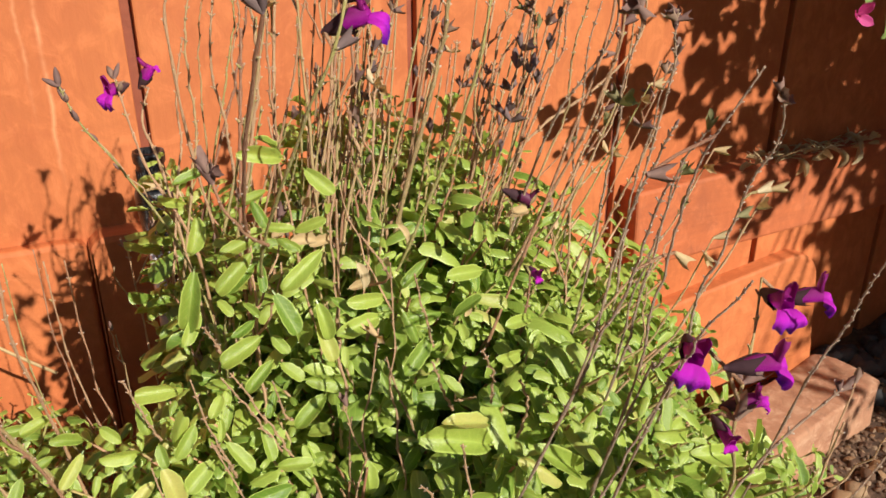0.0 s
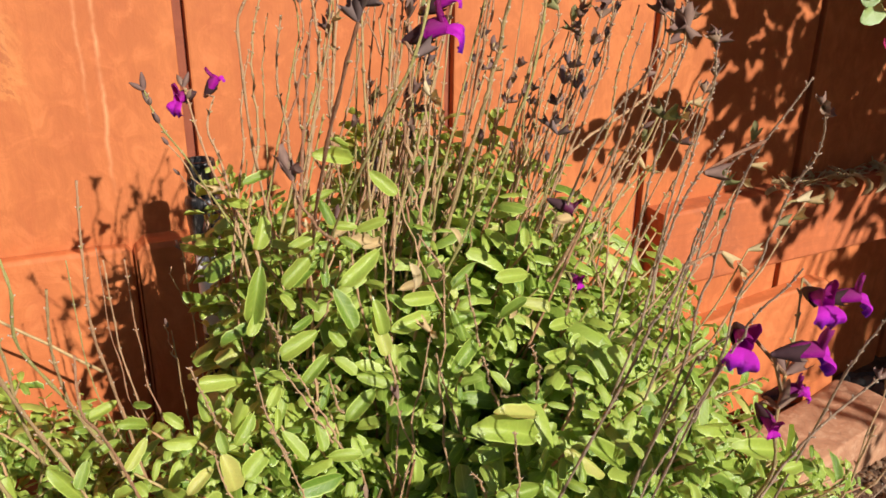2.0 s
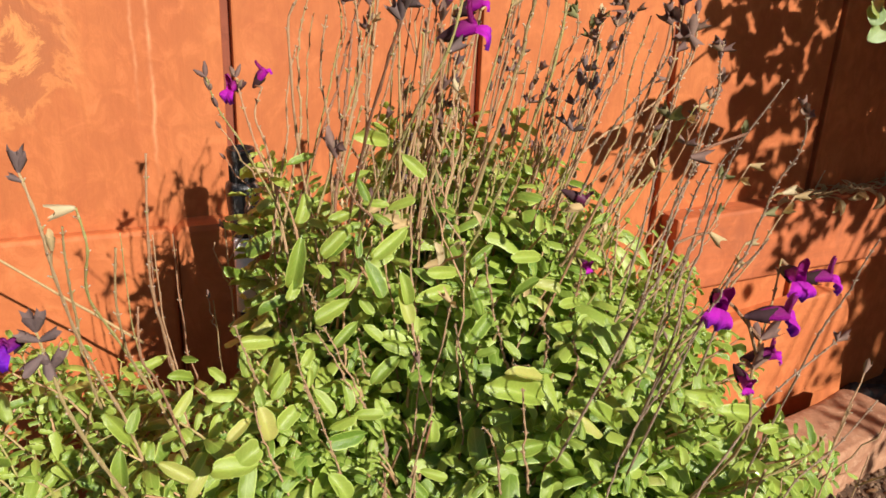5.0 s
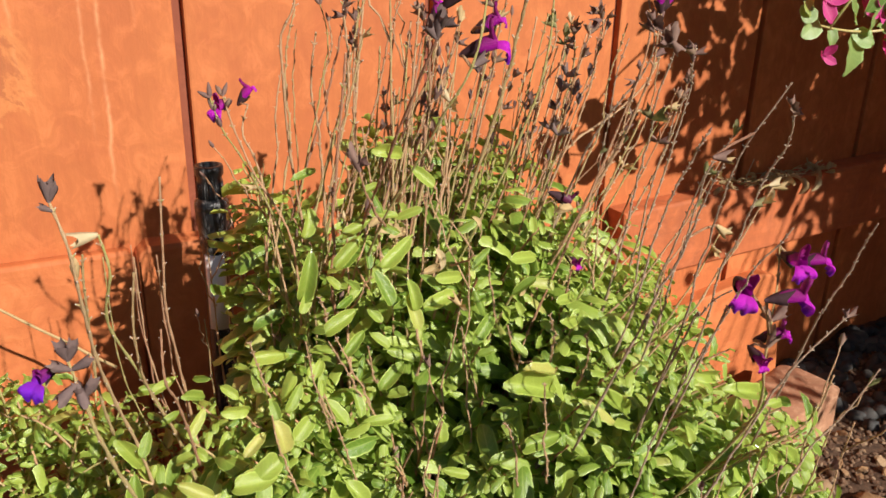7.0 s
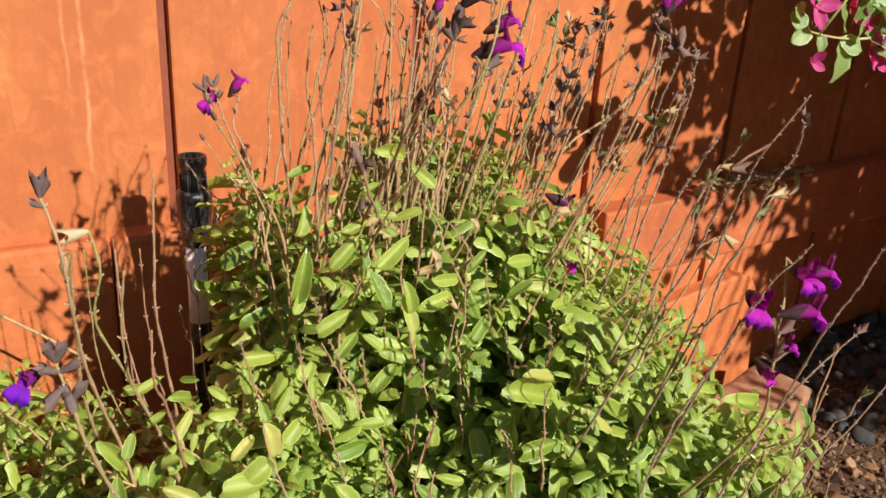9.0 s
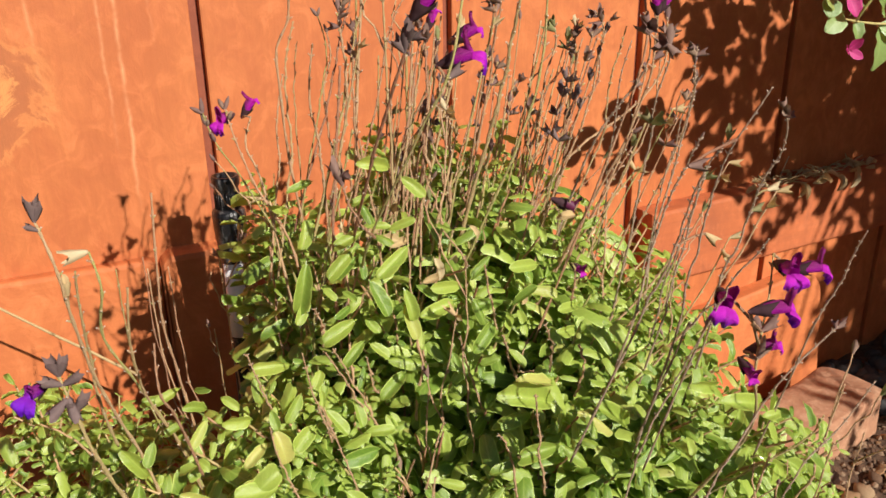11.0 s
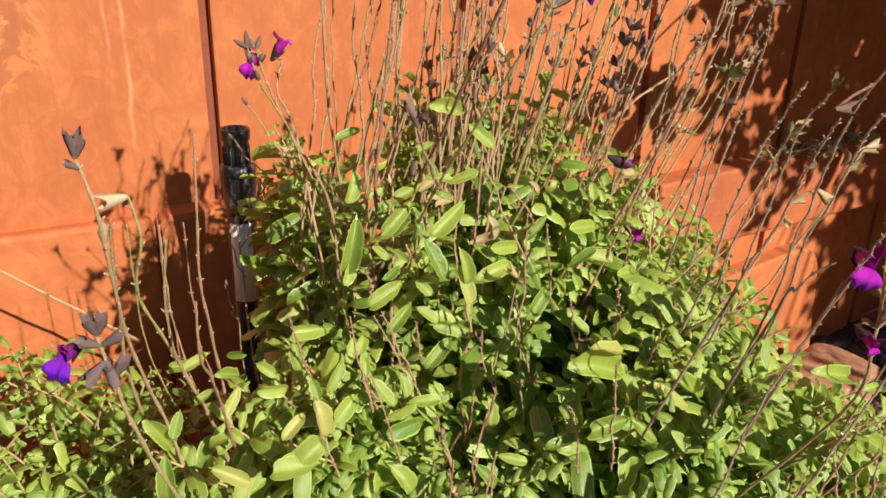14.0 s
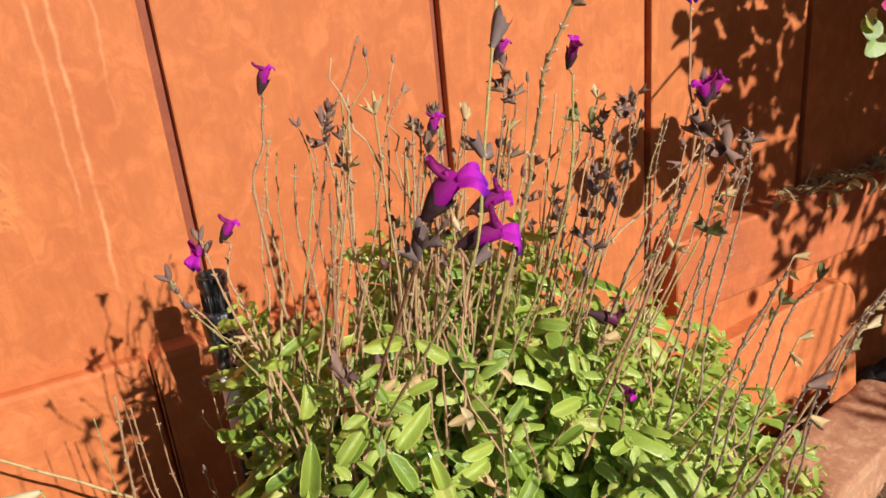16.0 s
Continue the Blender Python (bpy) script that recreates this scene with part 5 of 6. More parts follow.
# stalks with a line of their own in the crowd
ob, path = stalk([(0.051, -0.380, 0.493), (0.074, -0.380, 0.559), (0.082, -0.380, 0.582), (0.088, -0.380, 0.605), (0.094, -0.380, 0.628), (0.102, -0.380, 0.650), (0.112, -0.380, 0.667), (0.120, -0.380, 0.685)], 0.0008, n=46, wander=0.0016)
crown_heads(ob, path, "bud", 1, 0.47)
ob, path = stalk([(0.067, -0.378, 0.492), (0.087, -0.380, 0.559), (0.095, -0.381, 0.586), (0.100, -0.382, 0.614), (0.105, -0.382, 0.633), (0.111, -0.383, 0.649), (0.122, -0.384, 0.663), (0.122, -0.385, 0.677)], 0.0006, n=46, wander=0.0016)
crown_heads(ob, path, "bud", 1, 0.62)
ob, path = stalk([(0.054, -0.386, 0.500), (0.072, -0.380, 0.567), (0.078, -0.378, 0.589), (0.084, -0.375, 0.609), (0.085, -0.372, 0.625), (0.081, -0.370, 0.642)], 0.0006, n=37, wander=0.0016)
crown_heads(ob, path, "bud", 1, 0.7)
ob, path = stalk([(0.074, -0.383, 0.487), (0.087, -0.390, 0.555), (0.091, -0.392, 0.576), (0.092, -0.394, 0.601), (0.090, -0.396, 0.622), (0.087, -0.398, 0.641), (0.091, -0.400, 0.652)], 0.001, n=42, wander=0.0016)
crown_heads(ob, path, "bell", 5, 0.7)
ob, path = stalk([(0.083, -0.400, 0.491), (0.103, -0.400, 0.558), (0.110, -0.400, 0.581), (0.115, -0.400, 0.604), (0.121, -0.400, 0.627), (0.128, -0.400, 0.645), (0.137, -0.400, 0.656)], 0.0007, n=42, wander=0.0016)
crown_heads(ob, path, "bud", 1, 0.62)
ob, path = stalk([(0.099, -0.420, 0.486), (0.119, -0.420, 0.553), (0.126, -0.420, 0.576), (0.131, -0.420, 0.605), (0.135, -0.420, 0.629), (0.134, -0.420, 0.639)], 0.0008, n=37, wander=0.0016)
crown_heads(ob, path, "bell", 3, 0.78)
ob, path = stalk([(0.108, -0.420, 0.491), (0.124, -0.420, 0.559), (0.131, -0.420, 0.589), (0.136, -0.420, 0.614), (0.141, -0.420, 0.633), (0.146, -0.420, 0.645)], 0.0007, n=37, wander=0.0016)
crown_heads(ob, path, "bell", 2, 0.7)
ob, path = stalk([(0.058, -0.380, 0.499), (0.064, -0.360, 0.566), (0.066, -0.353, 0.589), (0.070, -0.347, 0.612), (0.074, -0.340, 0.621)], 0.0005, n=32, wander=0.0016)
ob, path = stalk([(0.151, -0.446, 0.491), (0.163, -0.460, 0.558), (0.168, -0.466, 0.586), (0.172, -0.471, 0.609), (0.173, -0.477, 0.632), (0.174, -0.483, 0.653), (0.174, -0.489, 0.673), (0.178, -0.494, 0.686), (0.185, -0.500, 0.704)], 0.0013, n=46, wander=0.0016)
crown_heads(ob, path, "bell", 1, 0.78)
ob, path = stalk([(0.205, -0.422, 0.472), (0.216, -0.430, 0.541), (0.220, -0.433, 0.567), (0.223, -0.435, 0.595), (0.229, -0.438, 0.619), (0.226, -0.440, 0.633)], 0.0009, n=37, wander=0.0016)
crown_heads(ob, path, "green", 2, 0.78)
ob, path = stalk([(0.229, -0.425, 0.473), (0.240, -0.430, 0.542), (0.245, -0.432, 0.572), (0.248, -0.435, 0.597), (0.246, -0.438, 0.612), (0.242, -0.440, 0.629)], 0.0009, n=37, wander=0.0016)
crown_heads(ob, path, "bell", 4, 0.74)
ob, path = stalk([(0.223, -0.430, 0.474), (0.243, -0.440, 0.540), (0.251, -0.444, 0.566), (0.256, -0.448, 0.595), (0.256, -0.452, 0.616), (0.255, -0.456, 0.631), (0.245, -0.460, 0.643)], 0.0008, n=42, wander=0.0016)
crown_heads(ob, path, "bell", 3, 0.78)
ob, path = stalk([(0.222, -0.450, 0.467), (0.245, -0.460, 0.532), (0.254, -0.464, 0.557), (0.253, -0.468, 0.583), (0.252, -0.472, 0.601), (0.255, -0.476, 0.618), (0.256, -0.480, 0.634)], 0.0007, n=42, wander=0.0016)
ob, path = stalk([(0.229, -0.470, 0.464), (0.258, -0.480, 0.527), (0.269, -0.484, 0.551), (0.276, -0.488, 0.576), (0.275, -0.492, 0.597), (0.273, -0.496, 0.615), (0.274, -0.500, 0.628)], 0.0006, n=42, wander=0.0016)
crown_heads(ob, path, "bell", 1, 0.62)
ob, path = stalk([(0.165, -0.428, 0.508), (0.172, -0.440, 0.577), (0.175, -0.445, 0.605), (0.175, -0.450, 0.629), (0.176, -0.455, 0.645), (0.174, -0.460, 0.661)], 0.0008, n=37, wander=0.0016)
crown_heads(ob, path, "bell", 3, 0.78)
ob, path = stalk([(0.192, -0.416, 0.461), (0.238, -0.420, 0.513), (0.260, -0.422, 0.538), (0.289, -0.423, 0.554), (0.313, -0.425, 0.570), (0.328, -0.427, 0.587), (0.334, -0.428, 0.604), (0.330, -0.430, 0.632)], 0.001, n=46, wander=0.0016)
crown_heads(ob, path, "bell", 2, 0.86)
ob, path = stalk([(0.234, -0.406, 0.441), (0.251, -0.410, 0.509), (0.259, -0.412, 0.540), (0.267, -0.414, 0.566), (0.281, -0.416, 0.587), (0.281, -0.418, 0.612), (0.287, -0.420, 0.633)], 0.0009, n=42, wander=0.0016)
crown_heads(ob, path, "bell", 2, 0.78)
ob, path = stalk([(0.199, -0.405, 0.431), (0.215, -0.410, 0.499), (0.221, -0.412, 0.525), (0.227, -0.414, 0.555), (0.237, -0.416, 0.585), (0.249, -0.418, 0.601), (0.250, -0.420, 0.621)], 0.0008, n=42, wander=0.0016)
crown_heads(ob, path, "green", 2, 0.7)
ob, path = stalk([(0.092, -0.380, 0.445), (0.099, -0.380, 0.515), (0.102, -0.380, 0.544), (0.100, -0.380, 0.568), (0.101, -0.380, 0.591), (0.102, -0.380, 0.614), (0.103, -0.380, 0.632)], 0.0009, n=42, wander=0.0016)
crown_heads(ob, path, "bell", 4, 0.74)
ob, path = stalk([(0.126, -0.380, 0.450), (0.134, -0.380, 0.520), (0.137, -0.380, 0.545), (0.146, -0.380, 0.573), (0.147, -0.380, 0.597), (0.143, -0.380, 0.617)], 0.0008, n=37, wander=0.0016)
crown_heads(ob, path, "bell", 2, 0.7)
ob, path = stalk([(0.037, -0.376, 0.457), (0.052, -0.370, 0.525), (0.057, -0.368, 0.548), (0.057, -0.366, 0.571), (0.057, -0.364, 0.594), (0.060, -0.362, 0.615), (0.067, -0.360, 0.637)], 0.0008, n=42, wander=0.0016)
ob, path = stalk([(0.030, -0.381, 0.458), (0.044, -0.370, 0.526), (0.048, -0.367, 0.545), (0.048, -0.365, 0.567), (0.052, -0.363, 0.586), (0.057, -0.360, 0.602)], 0.0007, n=37, wander=0.0016)
ob, path = stalk([(0.086, -0.388, 0.467), (0.083, -0.380, 0.537), (0.082, -0.377, 0.564), (0.081, -0.375, 0.591), (0.088, -0.373, 0.613), (0.087, -0.370, 0.631)], 0.0007, n=37, wander=0.0016)
crown_heads(ob, path, "bud", 1, 0.62)
ob, path = stalk([(0.113, -0.400, 0.464), (0.137, -0.400, 0.530), (0.147, -0.400, 0.557), (0.157, -0.400, 0.577), (0.165, -0.400, 0.600), (0.175, -0.400, 0.623)], 0.0008, n=37, wander=0.0016)
crown_heads(ob, path, "bell", 2, 0.62)
ob, path = stalk([(0.212, -0.400, 0.380), (0.222, -0.400, 0.449), (0.226, -0.400, 0.478), (0.232, -0.400, 0.509), (0.239, -0.400, 0.539), (0.243, -0.400, 0.569), (0.252, -0.400, 0.596)], 0.0009, n=42, wander=0.0016)
ob, path = stalk([(0.224, -0.400, 0.407), (0.237, -0.400, 0.476), (0.244, -0.400, 0.512), (0.254, -0.400, 0.545), (0.263, -0.400, 0.574), (0.268, -0.400, 0.606)], 0.0009, n=37, wander=0.0016)
crown_heads(ob, path, "bell", 1, 0.62)
ob, path = stalk([(0.238, -0.425, 0.380), (0.261, -0.430, 0.446), (0.271, -0.432, 0.474), (0.281, -0.434, 0.505), (0.294, -0.436, 0.538), (0.301, -0.438, 0.567), (0.307, -0.440, 0.598)], 0.001, n=42, wander=0.0016)
crown_heads(ob, path, "bell", 2, 0.7)
ob, path = stalk([(0.266, -0.432, 0.375), (0.291, -0.440, 0.440), (0.304, -0.444, 0.473), (0.316, -0.448, 0.500), (0.328, -0.452, 0.531), (0.334, -0.456, 0.560), (0.336, -0.460, 0.589)], 0.001, n=42, wander=0.0016)
crown_heads(ob, path, "bell", 2, 0.7)
ob, path = stalk([(0.183, -0.400, 0.414), (0.196, -0.400, 0.483), (0.201, -0.400, 0.510), (0.207, -0.400, 0.539), (0.211, -0.400, 0.568), (0.214, -0.400, 0.595)], 0.0009, n=37, wander=0.0016)
ob, path = stalk([(0.075, -0.390, 0.462), (0.072, -0.390, 0.532), (0.071, -0.390, 0.553), (0.067, -0.390, 0.579), (0.067, -0.390, 0.601), (0.071, -0.390, 0.625)], 0.0009, n=37, wander=0.0016)
ob, path = stalk([(0.058, -0.390, 0.475), (0.078, -0.390, 0.542), (0.085, -0.390, 0.565), (0.091, -0.390, 0.590), (0.094, -0.390, 0.615)], 0.0009, n=32, wander=0.0016)
crown_heads(ob, path, "bell", 1, 0.62)
# tan dead stems before the leaves
stalk([(0.005, -0.469, 0.408), (-0.002, -0.475, 0.431), (-0.009, -0.481, 0.457)], 0.0007, n=25, wander=0.002, mat=M_TAN_STALK)
stalk([(0.067, -0.479, 0.388), (0.060, -0.483, 0.404), (0.049, -0.487, 0.428), (0.037, -0.491, 0.452)], 0.0007, n=30, wander=0.002, mat=M_TAN_STALK)
stalk([(0.061, -0.500, 0.321), (0.053, -0.503, 0.340), (0.044, -0.506, 0.370), (0.037, -0.509, 0.394), (0.026, -0.512, 0.429)], 0.0007, n=35, wander=0.002, mat=M_TAN_STALK)
stalk([(0.040, -0.481, 0.380), (0.035, -0.485, 0.400), (0.028, -0.489, 0.423), (0.022, -0.493, 0.456)], 0.0007, n=30, wander=0.002, mat=M_TAN_STALK)
stalk([(0.117, -0.489, 0.309), (0.111, -0.492, 0.336), (0.102, -0.495, 0.367), (0.101, -0.498, 0.394), (0.102, -0.501, 0.415)], 0.0007, n=35, wander=0.002, mat=M_TAN_STALK)
stalk([(0.018, -0.488, 0.333), (0.010, -0.492, 0.360), (0.001, -0.496, 0.389), (-0.003, -0.500, 0.415)], 0.0007, n=30, wander=0.002, mat=M_TAN_STALK)
stalk([(0.149, -0.496, 0.371), (0.137, -0.500, 0.401), (0.127, -0.504, 0.430), (0.121, -0.508, 0.452)], 0.0007, n=30, wander=0.002, mat=M_TAN_STALK)
stalk([(0.147, -0.536, 0.428), (0.138, -0.542, 0.448), (0.130, -0.548, 0.469)], 0.0007, n=25, wander=0.002, mat=M_TAN_STALK)
stalk([(0.167, -0.523, 0.423), (0.155, -0.535, 0.455)], 0.0007, n=20, wander=0.002, mat=M_TAN_STALK)
stalk([(0.135, -0.592, 0.383), (0.127, -0.598, 0.419), (0.119, -0.604, 0.462)], 0.0007, n=25, wander=0.002, mat=M_TAN_STALK)
stalk([(0.128, -0.572, 0.369), (0.118, -0.578, 0.410), (0.108, -0.584, 0.428)], 0.0007, n=25, wander=0.002, mat=M_TAN_STALK)
stalk([(0.115, -0.502, 0.493), (0.107, -0.514, 0.528)], 0.0007, n=20, wander=0.002, mat=M_TAN_STALK)
stalk([(0.153, -0.498, 0.445), (0.145, -0.504, 0.470), (0.137, -0.510, 0.499)], 0.0007, n=25, wander=0.002, mat=M_TAN_STALK)
stalk([(0.074, -0.480, 0.408), (0.069, -0.486, 0.417), (0.063, -0.492, 0.443)], 0.0007, n=25, wander=0.002, mat=M_TAN_STALK)
stalk([(0.073, -0.478, 0.381), (0.066, -0.482, 0.399), (0.052, -0.486, 0.432), (0.042, -0.490, 0.453)], 0.0007, n=30, wander=0.002, mat=M_TAN_STALK)
stalk([(0.039, -0.489, 0.388), (0.034, -0.495, 0.403), (0.027, -0.501, 0.422)], 0.0007, n=25, wander=0.002, mat=M_TAN_STALK)
stalk([(0.040, -0.480, 0.460), (0.037, -0.486, 0.469), (0.032, -0.492, 0.483)], 0.0007, n=25, wander=0.002, mat=M_TAN_STALK)
stalk([(0.162, -0.550, 0.437), (0.159, -0.556, 0.459), (0.150, -0.562, 0.478)], 0.0007, n=25, wander=0.002, mat=M_TAN_STALK)
stalk([(0.160, -0.581, 0.437), (0.161, -0.587, 0.458), (0.153, -0.593, 0.479)], 0.0007, n=25, wander=0.002, mat=M_TAN_STALK)

rng = np.random.default_rng(12)
side_leaves = Geo()
for i in range(72):
    right = 0.82 * rng.random() ** 1.15
    tip = Vector((0.080 + 0.30 * right + rng.normal(0, 0.016), rng.uniform(-0.43, -0.37) if right < 0.3 else rng.uniform(-0.48, -0.32 + 0.08 * right), 0))
    tip.z = 0.665 - 0.05 * right - 0.14 * rng.random() ** 1.1 - (0.03 if tip.y < -0.48 else 0)
    base = Vector((0.078 + 0.225 * right + rng.normal(0, 0.030), -0.36 + 0.5 * (tip.y + 0.36) + rng.normal(0, 0.02), rng.uniform(0.16, 0.30)))
    low = base.lerp(tip, 0.5) + Vector((-0.008 - 0.014 * right, 0, 0.01)) + Vector(rng.normal(0, 0.007, 3))
    ob, path = stalk([base, low, tip], 0.00070 + 0.00065 * rng.random() ** 1.6, n=int(rng.integers(34, 48)), wander=0.003, forks=int(rng.choice(4, p=(0.45, 0.3, 0.15, 0.1))))
    for k in range(4, len(path) - 1):
        p = path[k]
        if 0.34 < p.z < 0.49 and rng.random() < 0.75 * (0.51 - p.z) / 0.17:
            d = (path[k + 1] - path[k - 1]).normalized()
            side = Matrix.Rotation(rng.uniform(0, 6.3), 3, d) @ d.orthogonal().normalized()
            for sg in (1, -1):
                add_leaf(side_leaves, ROUGH_LEAVES, leaf_pose(p, side * sg + d * 0.5, rng.uniform(0.009, 0.021), SUN + Vector((0, 0, 0.4)), 0.6))
    pick = rng.random() if right > 0.25 or i % 2 else 1.0
    if pick < 0.42:
        crown_heads(ob, path, "bell" if i % 3 else "dusk", int(rng.integers(1, 5)), rng.uniform(0.6, 0.9))
    elif pick < 0.50:
        crown_heads(ob, path, "bud", int(rng.integers(1, 4)), rng.uniform(0.6, 0.95))
    elif pick < 0.58:
        crown_heads(ob, path, "green", int(rng.integers(1, 3)), 0.85)
    elif pick < 0.70 or i >= 66:
        crown_heads(ob, path, "husk", 1, 0.8)


part("side_leaves", side_leaves.mesh("side_leaves", M_LEAF), bush, kind="stuff")
# thin dead stalks standing among the leaves
for i in range(74):
    c, r, _ = LOBES[int(rng.choice(8, p=(0.14, 0.24, 0.17, 0.05, 0.10, 0.10, 0.16, 0.04)))]
    d = (Vector((-0.35, -0.85, 0.30)) + Vector(rng.normal(0, 0.45, 3))).normalized()
    p = c + Vector((d.x * r.x, d.y * r.y, d.z * r.z)) * 1.06
    if p.z < 0.2:
        continue
    lean = Vector((rng.normal(0.02, 0.10), rng.normal(-0.05, 0.08), 1))
    up = rng.uniform(0.03, 0.08)
    ob, path = stalk([p - lean * 0.10, p - lean * 0.02, p + lean * up], rng.uniform(0.0005, 0.0010), n=24, wander=0.006, forks=int(rng.integers(0, 3)), mat=M_TAN_STALK if rng.random() < 0.7 else M_STALK)
    if rng.random() < 0.25:
        crown_heads(ob, path, "husk", 1, 0.7)
# straw husks on short twigs where the crowd thins out
for tip in ((0.309, -0.470, 0.573), (0.295, -0.585, 0.545), (0.322, -0.516, 0.543), (0.328, -0.519, 0.488)):
    tip = Vector(tip)
    ob, path = stalk([(0.22, tip.y + 0.06, 0.36), tip + Vector((-0.03, 0.02, -0.08)), tip], 0.0008, wander=0.003)
    for k in range(2):
        part("husk", HUSKS[k], ob, basis(path[-1 - 2 * k], (0.8 - 0.9 * k, -0.4, rng.uniform(-0.2, 0.3)), (0, 0, 1), 0.8), "straw-coloured dry husk")

# withered leaves caught between the stalks above the foliage
WITHERED = [leaf_mesh("withered_leaf", M_HUSK, width=w, stations=8, across=2, cup=0.26, arch=a, twist=0.5) for w, a in ((0.42, 0.35), (0.36, -0.25))]
for i in range(16):
    at = Vector((rng.uniform(0.07, 0.27), rng.uniform(-0.50, -0.42), rng.uniform(0.455, 0.535)))
    m = basis(at, (rng.normal(0, 0.8), -0.4, rng.normal(-0.2, 0.6)), (0.1, -0.7, 0.5), rng.uniform(0.010, 0.017))
    part("withered_leaf", WITHERED[i % 2], bush, m, "curled tan withered leaf")

# a leafy sprig leaning out towards the edging block
ob, path = stalk([(0.219, -0.601, 0.344), (0.245, -0.639, 0.396), (0.264, -0.658, 0.424), (0.270, -0.662, 0.440)], 0.0007, wander=0.001)
for n, (at, axis, size) in enumerate((
    ((0.268, -0.660, 0.438), (0.15, -0.2, -1.0), 0.0135),
    ((0.264, -0.660, 0.436), (-0.4, -0.3, 0.5), 0.0100),
    ((0.230, -0.667, 0.456), (-1.0, -0.2, 0.15), 0.0140),
    ((0.234, -0.683, 0.443), (0.7, -0.4, -0.6), 0.0170),
    ((0.258, -0.650, 0.407), (0.8, -0.3, -0.5), 0.0190),
    ((0.256, -0.648, 0.403), (-0.7, -0.4, -0.1), 0.0180),
    ((0.248, -0.641, 0.395), (0.3, -0.7, -0.8), 0.0170),
    ((0.243, -0.636, 0.389), (0.9, -0.1, 0.1), 0.0160),
    ((0.236, -0.628, 0.379), (-0.6, -0.6, 0.2), 0.0200),
)):
    part("leaf", FINE_LEAVES[n % 6], bush, basis(at, axis, (0.15, -0.75, 0.55), size))


# ---- low sage by the fence ----
rng = np.random.default_rng(13)
seedling = thing("young_sage", (-0.14, -0.24, -0.02), "low young sage with small green leaves against the fence", "bush")
low_leaves = Geo()
stems = Geo()
for i in range(88):
    d = Vector(rng.normal(0, 1, 3)).normalized()
    d.z = abs(d.z)
    c = Vector((-0.14, -0.240, 0.17))
    tip = c + Vector((d.x * 0.17, d.y * 0.12, d.z * 0.175)) * rng.uniform(0.7, 1.0)
    shoot(tip, c, Vector((-0.14 + rng.normal(0, 0.05), -0.24 + rng.normal(0, 0.03), -0.02)), 0.6, 0.95, low_leaves)
straw = Geo()
tube(straw, curve((-0.060, -0.140, 0.280), (-0.205, -0.150, 0.415), (-0.07, 0.0, 0.062), 14, 0.003, 8), [0.0016 - 0.00004 * i for i in range(14)], 6)
part("dry_stalk", straw.mesh("dry_stalk", M_HUSK), seedling, label="long straw-coloured dry stalk")
part("foliage", low_leaves.mesh("foliage", M_LEAF), seedling, kind="stuff")
part("stemwork", stems.mesh("stemwork", M_STALK), seedling, kind="stuff")


# ---- bougainvillea ----
rng = np.random.default_rng(14)
boug = thing("bougainvillea", (1.30, -0.50, -0.05), "bougainvillea with pale green leaves and magenta bracts, overhanging the fence", "shrub")
BIG_LEAF = [leaf_mesh("leaf", M_BOUG_LEAF, width=w, stations=9, across=2, cup=c, arch=a, tip=0.7, crenate=0.0, blunt=2.1) for w, c, a in ((0.74, 0.08, 0.15), (0.66, 0.14, 0.25), (0.70, 0.05, 0.05))]
BRACTS = [leaf_mesh("bract", M_BRACT, width=w, stations=7, across=2, cup=c, arch=a, tip=0.9, crenate=0.0, blunt=2.1) for w, c, a in ((0.66, 0.16, 0.10), (0.60, 0.10, -0.2))]
ROUGH_BIG = [leaf_shape(width=w, stations=6, across=1, cup=c, arch=a, tip=0.8, crenate=0.0, blunt=2.1) for w, c, a in ((0.74, 0.1, 0.2), (0.66, 0.15, 0.3))]
crown = Geo()
limbs = Geo()


def boug_leaf(at, axis, size, face=(0.1, -0.6, 0.6)):
    part("leaf", BIG_LEAF[int(rng.integers(3))], boug, basis(at, axis, face, size))


def bract_flower(at, size=0.024):
    for i in range(3):
        a = rng.uniform(0, 2) + i * 2.1
        d = Vector((math.cos(a) * 0.7, -0.35, math.sin(a) * 0.7 - 0.2))
        part("bract", BRACTS[int(rng.integers(2))], boug, basis(at, d, Vector((-d.x, -1, 0.4)), size), "magenta papery bract")


def spray_leaf(foot, tip, swell=1.0):
    """A leaf of the leading spray from its foot to its tip, given along the fence and up."""
    a, b_ = Vector((foot[0], -0.326, foot[1])), Vector((tip[0], -0.336, tip[1]))
    m = basis(a, b_ - a, Vector((0.1, -0.8, 0.45)) + Vector(rng.normal(0, 0.2, 3)), (b_ - a).length * 1.04) @ Matrix.Diagonal((swell, 1, 1, 1))
    part("leaf", BIG_LEAF[int(rng.integers(3))], boug, m)


spray_leaf((0.690, 0.597), (0.694, 0.556), 1.45)
spray_leaf((0.720, 0.592), (0.712, 0.618), 1.8)
spray_leaf((0.697, 0.605), (0.672, 0.632), 1.0)
spray_leaf((0.619, 0.630), (0.607, 0.612), 1.2)
spray_leaf((0.646, 0.609), (0.639, 0.626), 0.9)
spray_leaf((0.652, 0.607), (0.655, 0.587), 0.9)
spray_leaf((0.748, 0.588), (0.782, 0.580), 1.0)
spray_leaf((0.688, 0.599), (0.718, 0.587), 0.9)
spray_leaf((0.637, 0.614), (0.610, 0.599), 0.9)
spray_leaf((0.628, 0.621), (0.601, 0.630), 1.0)
spray_leaf((0.660, 0.616), (0.634, 0.643), 0.9)
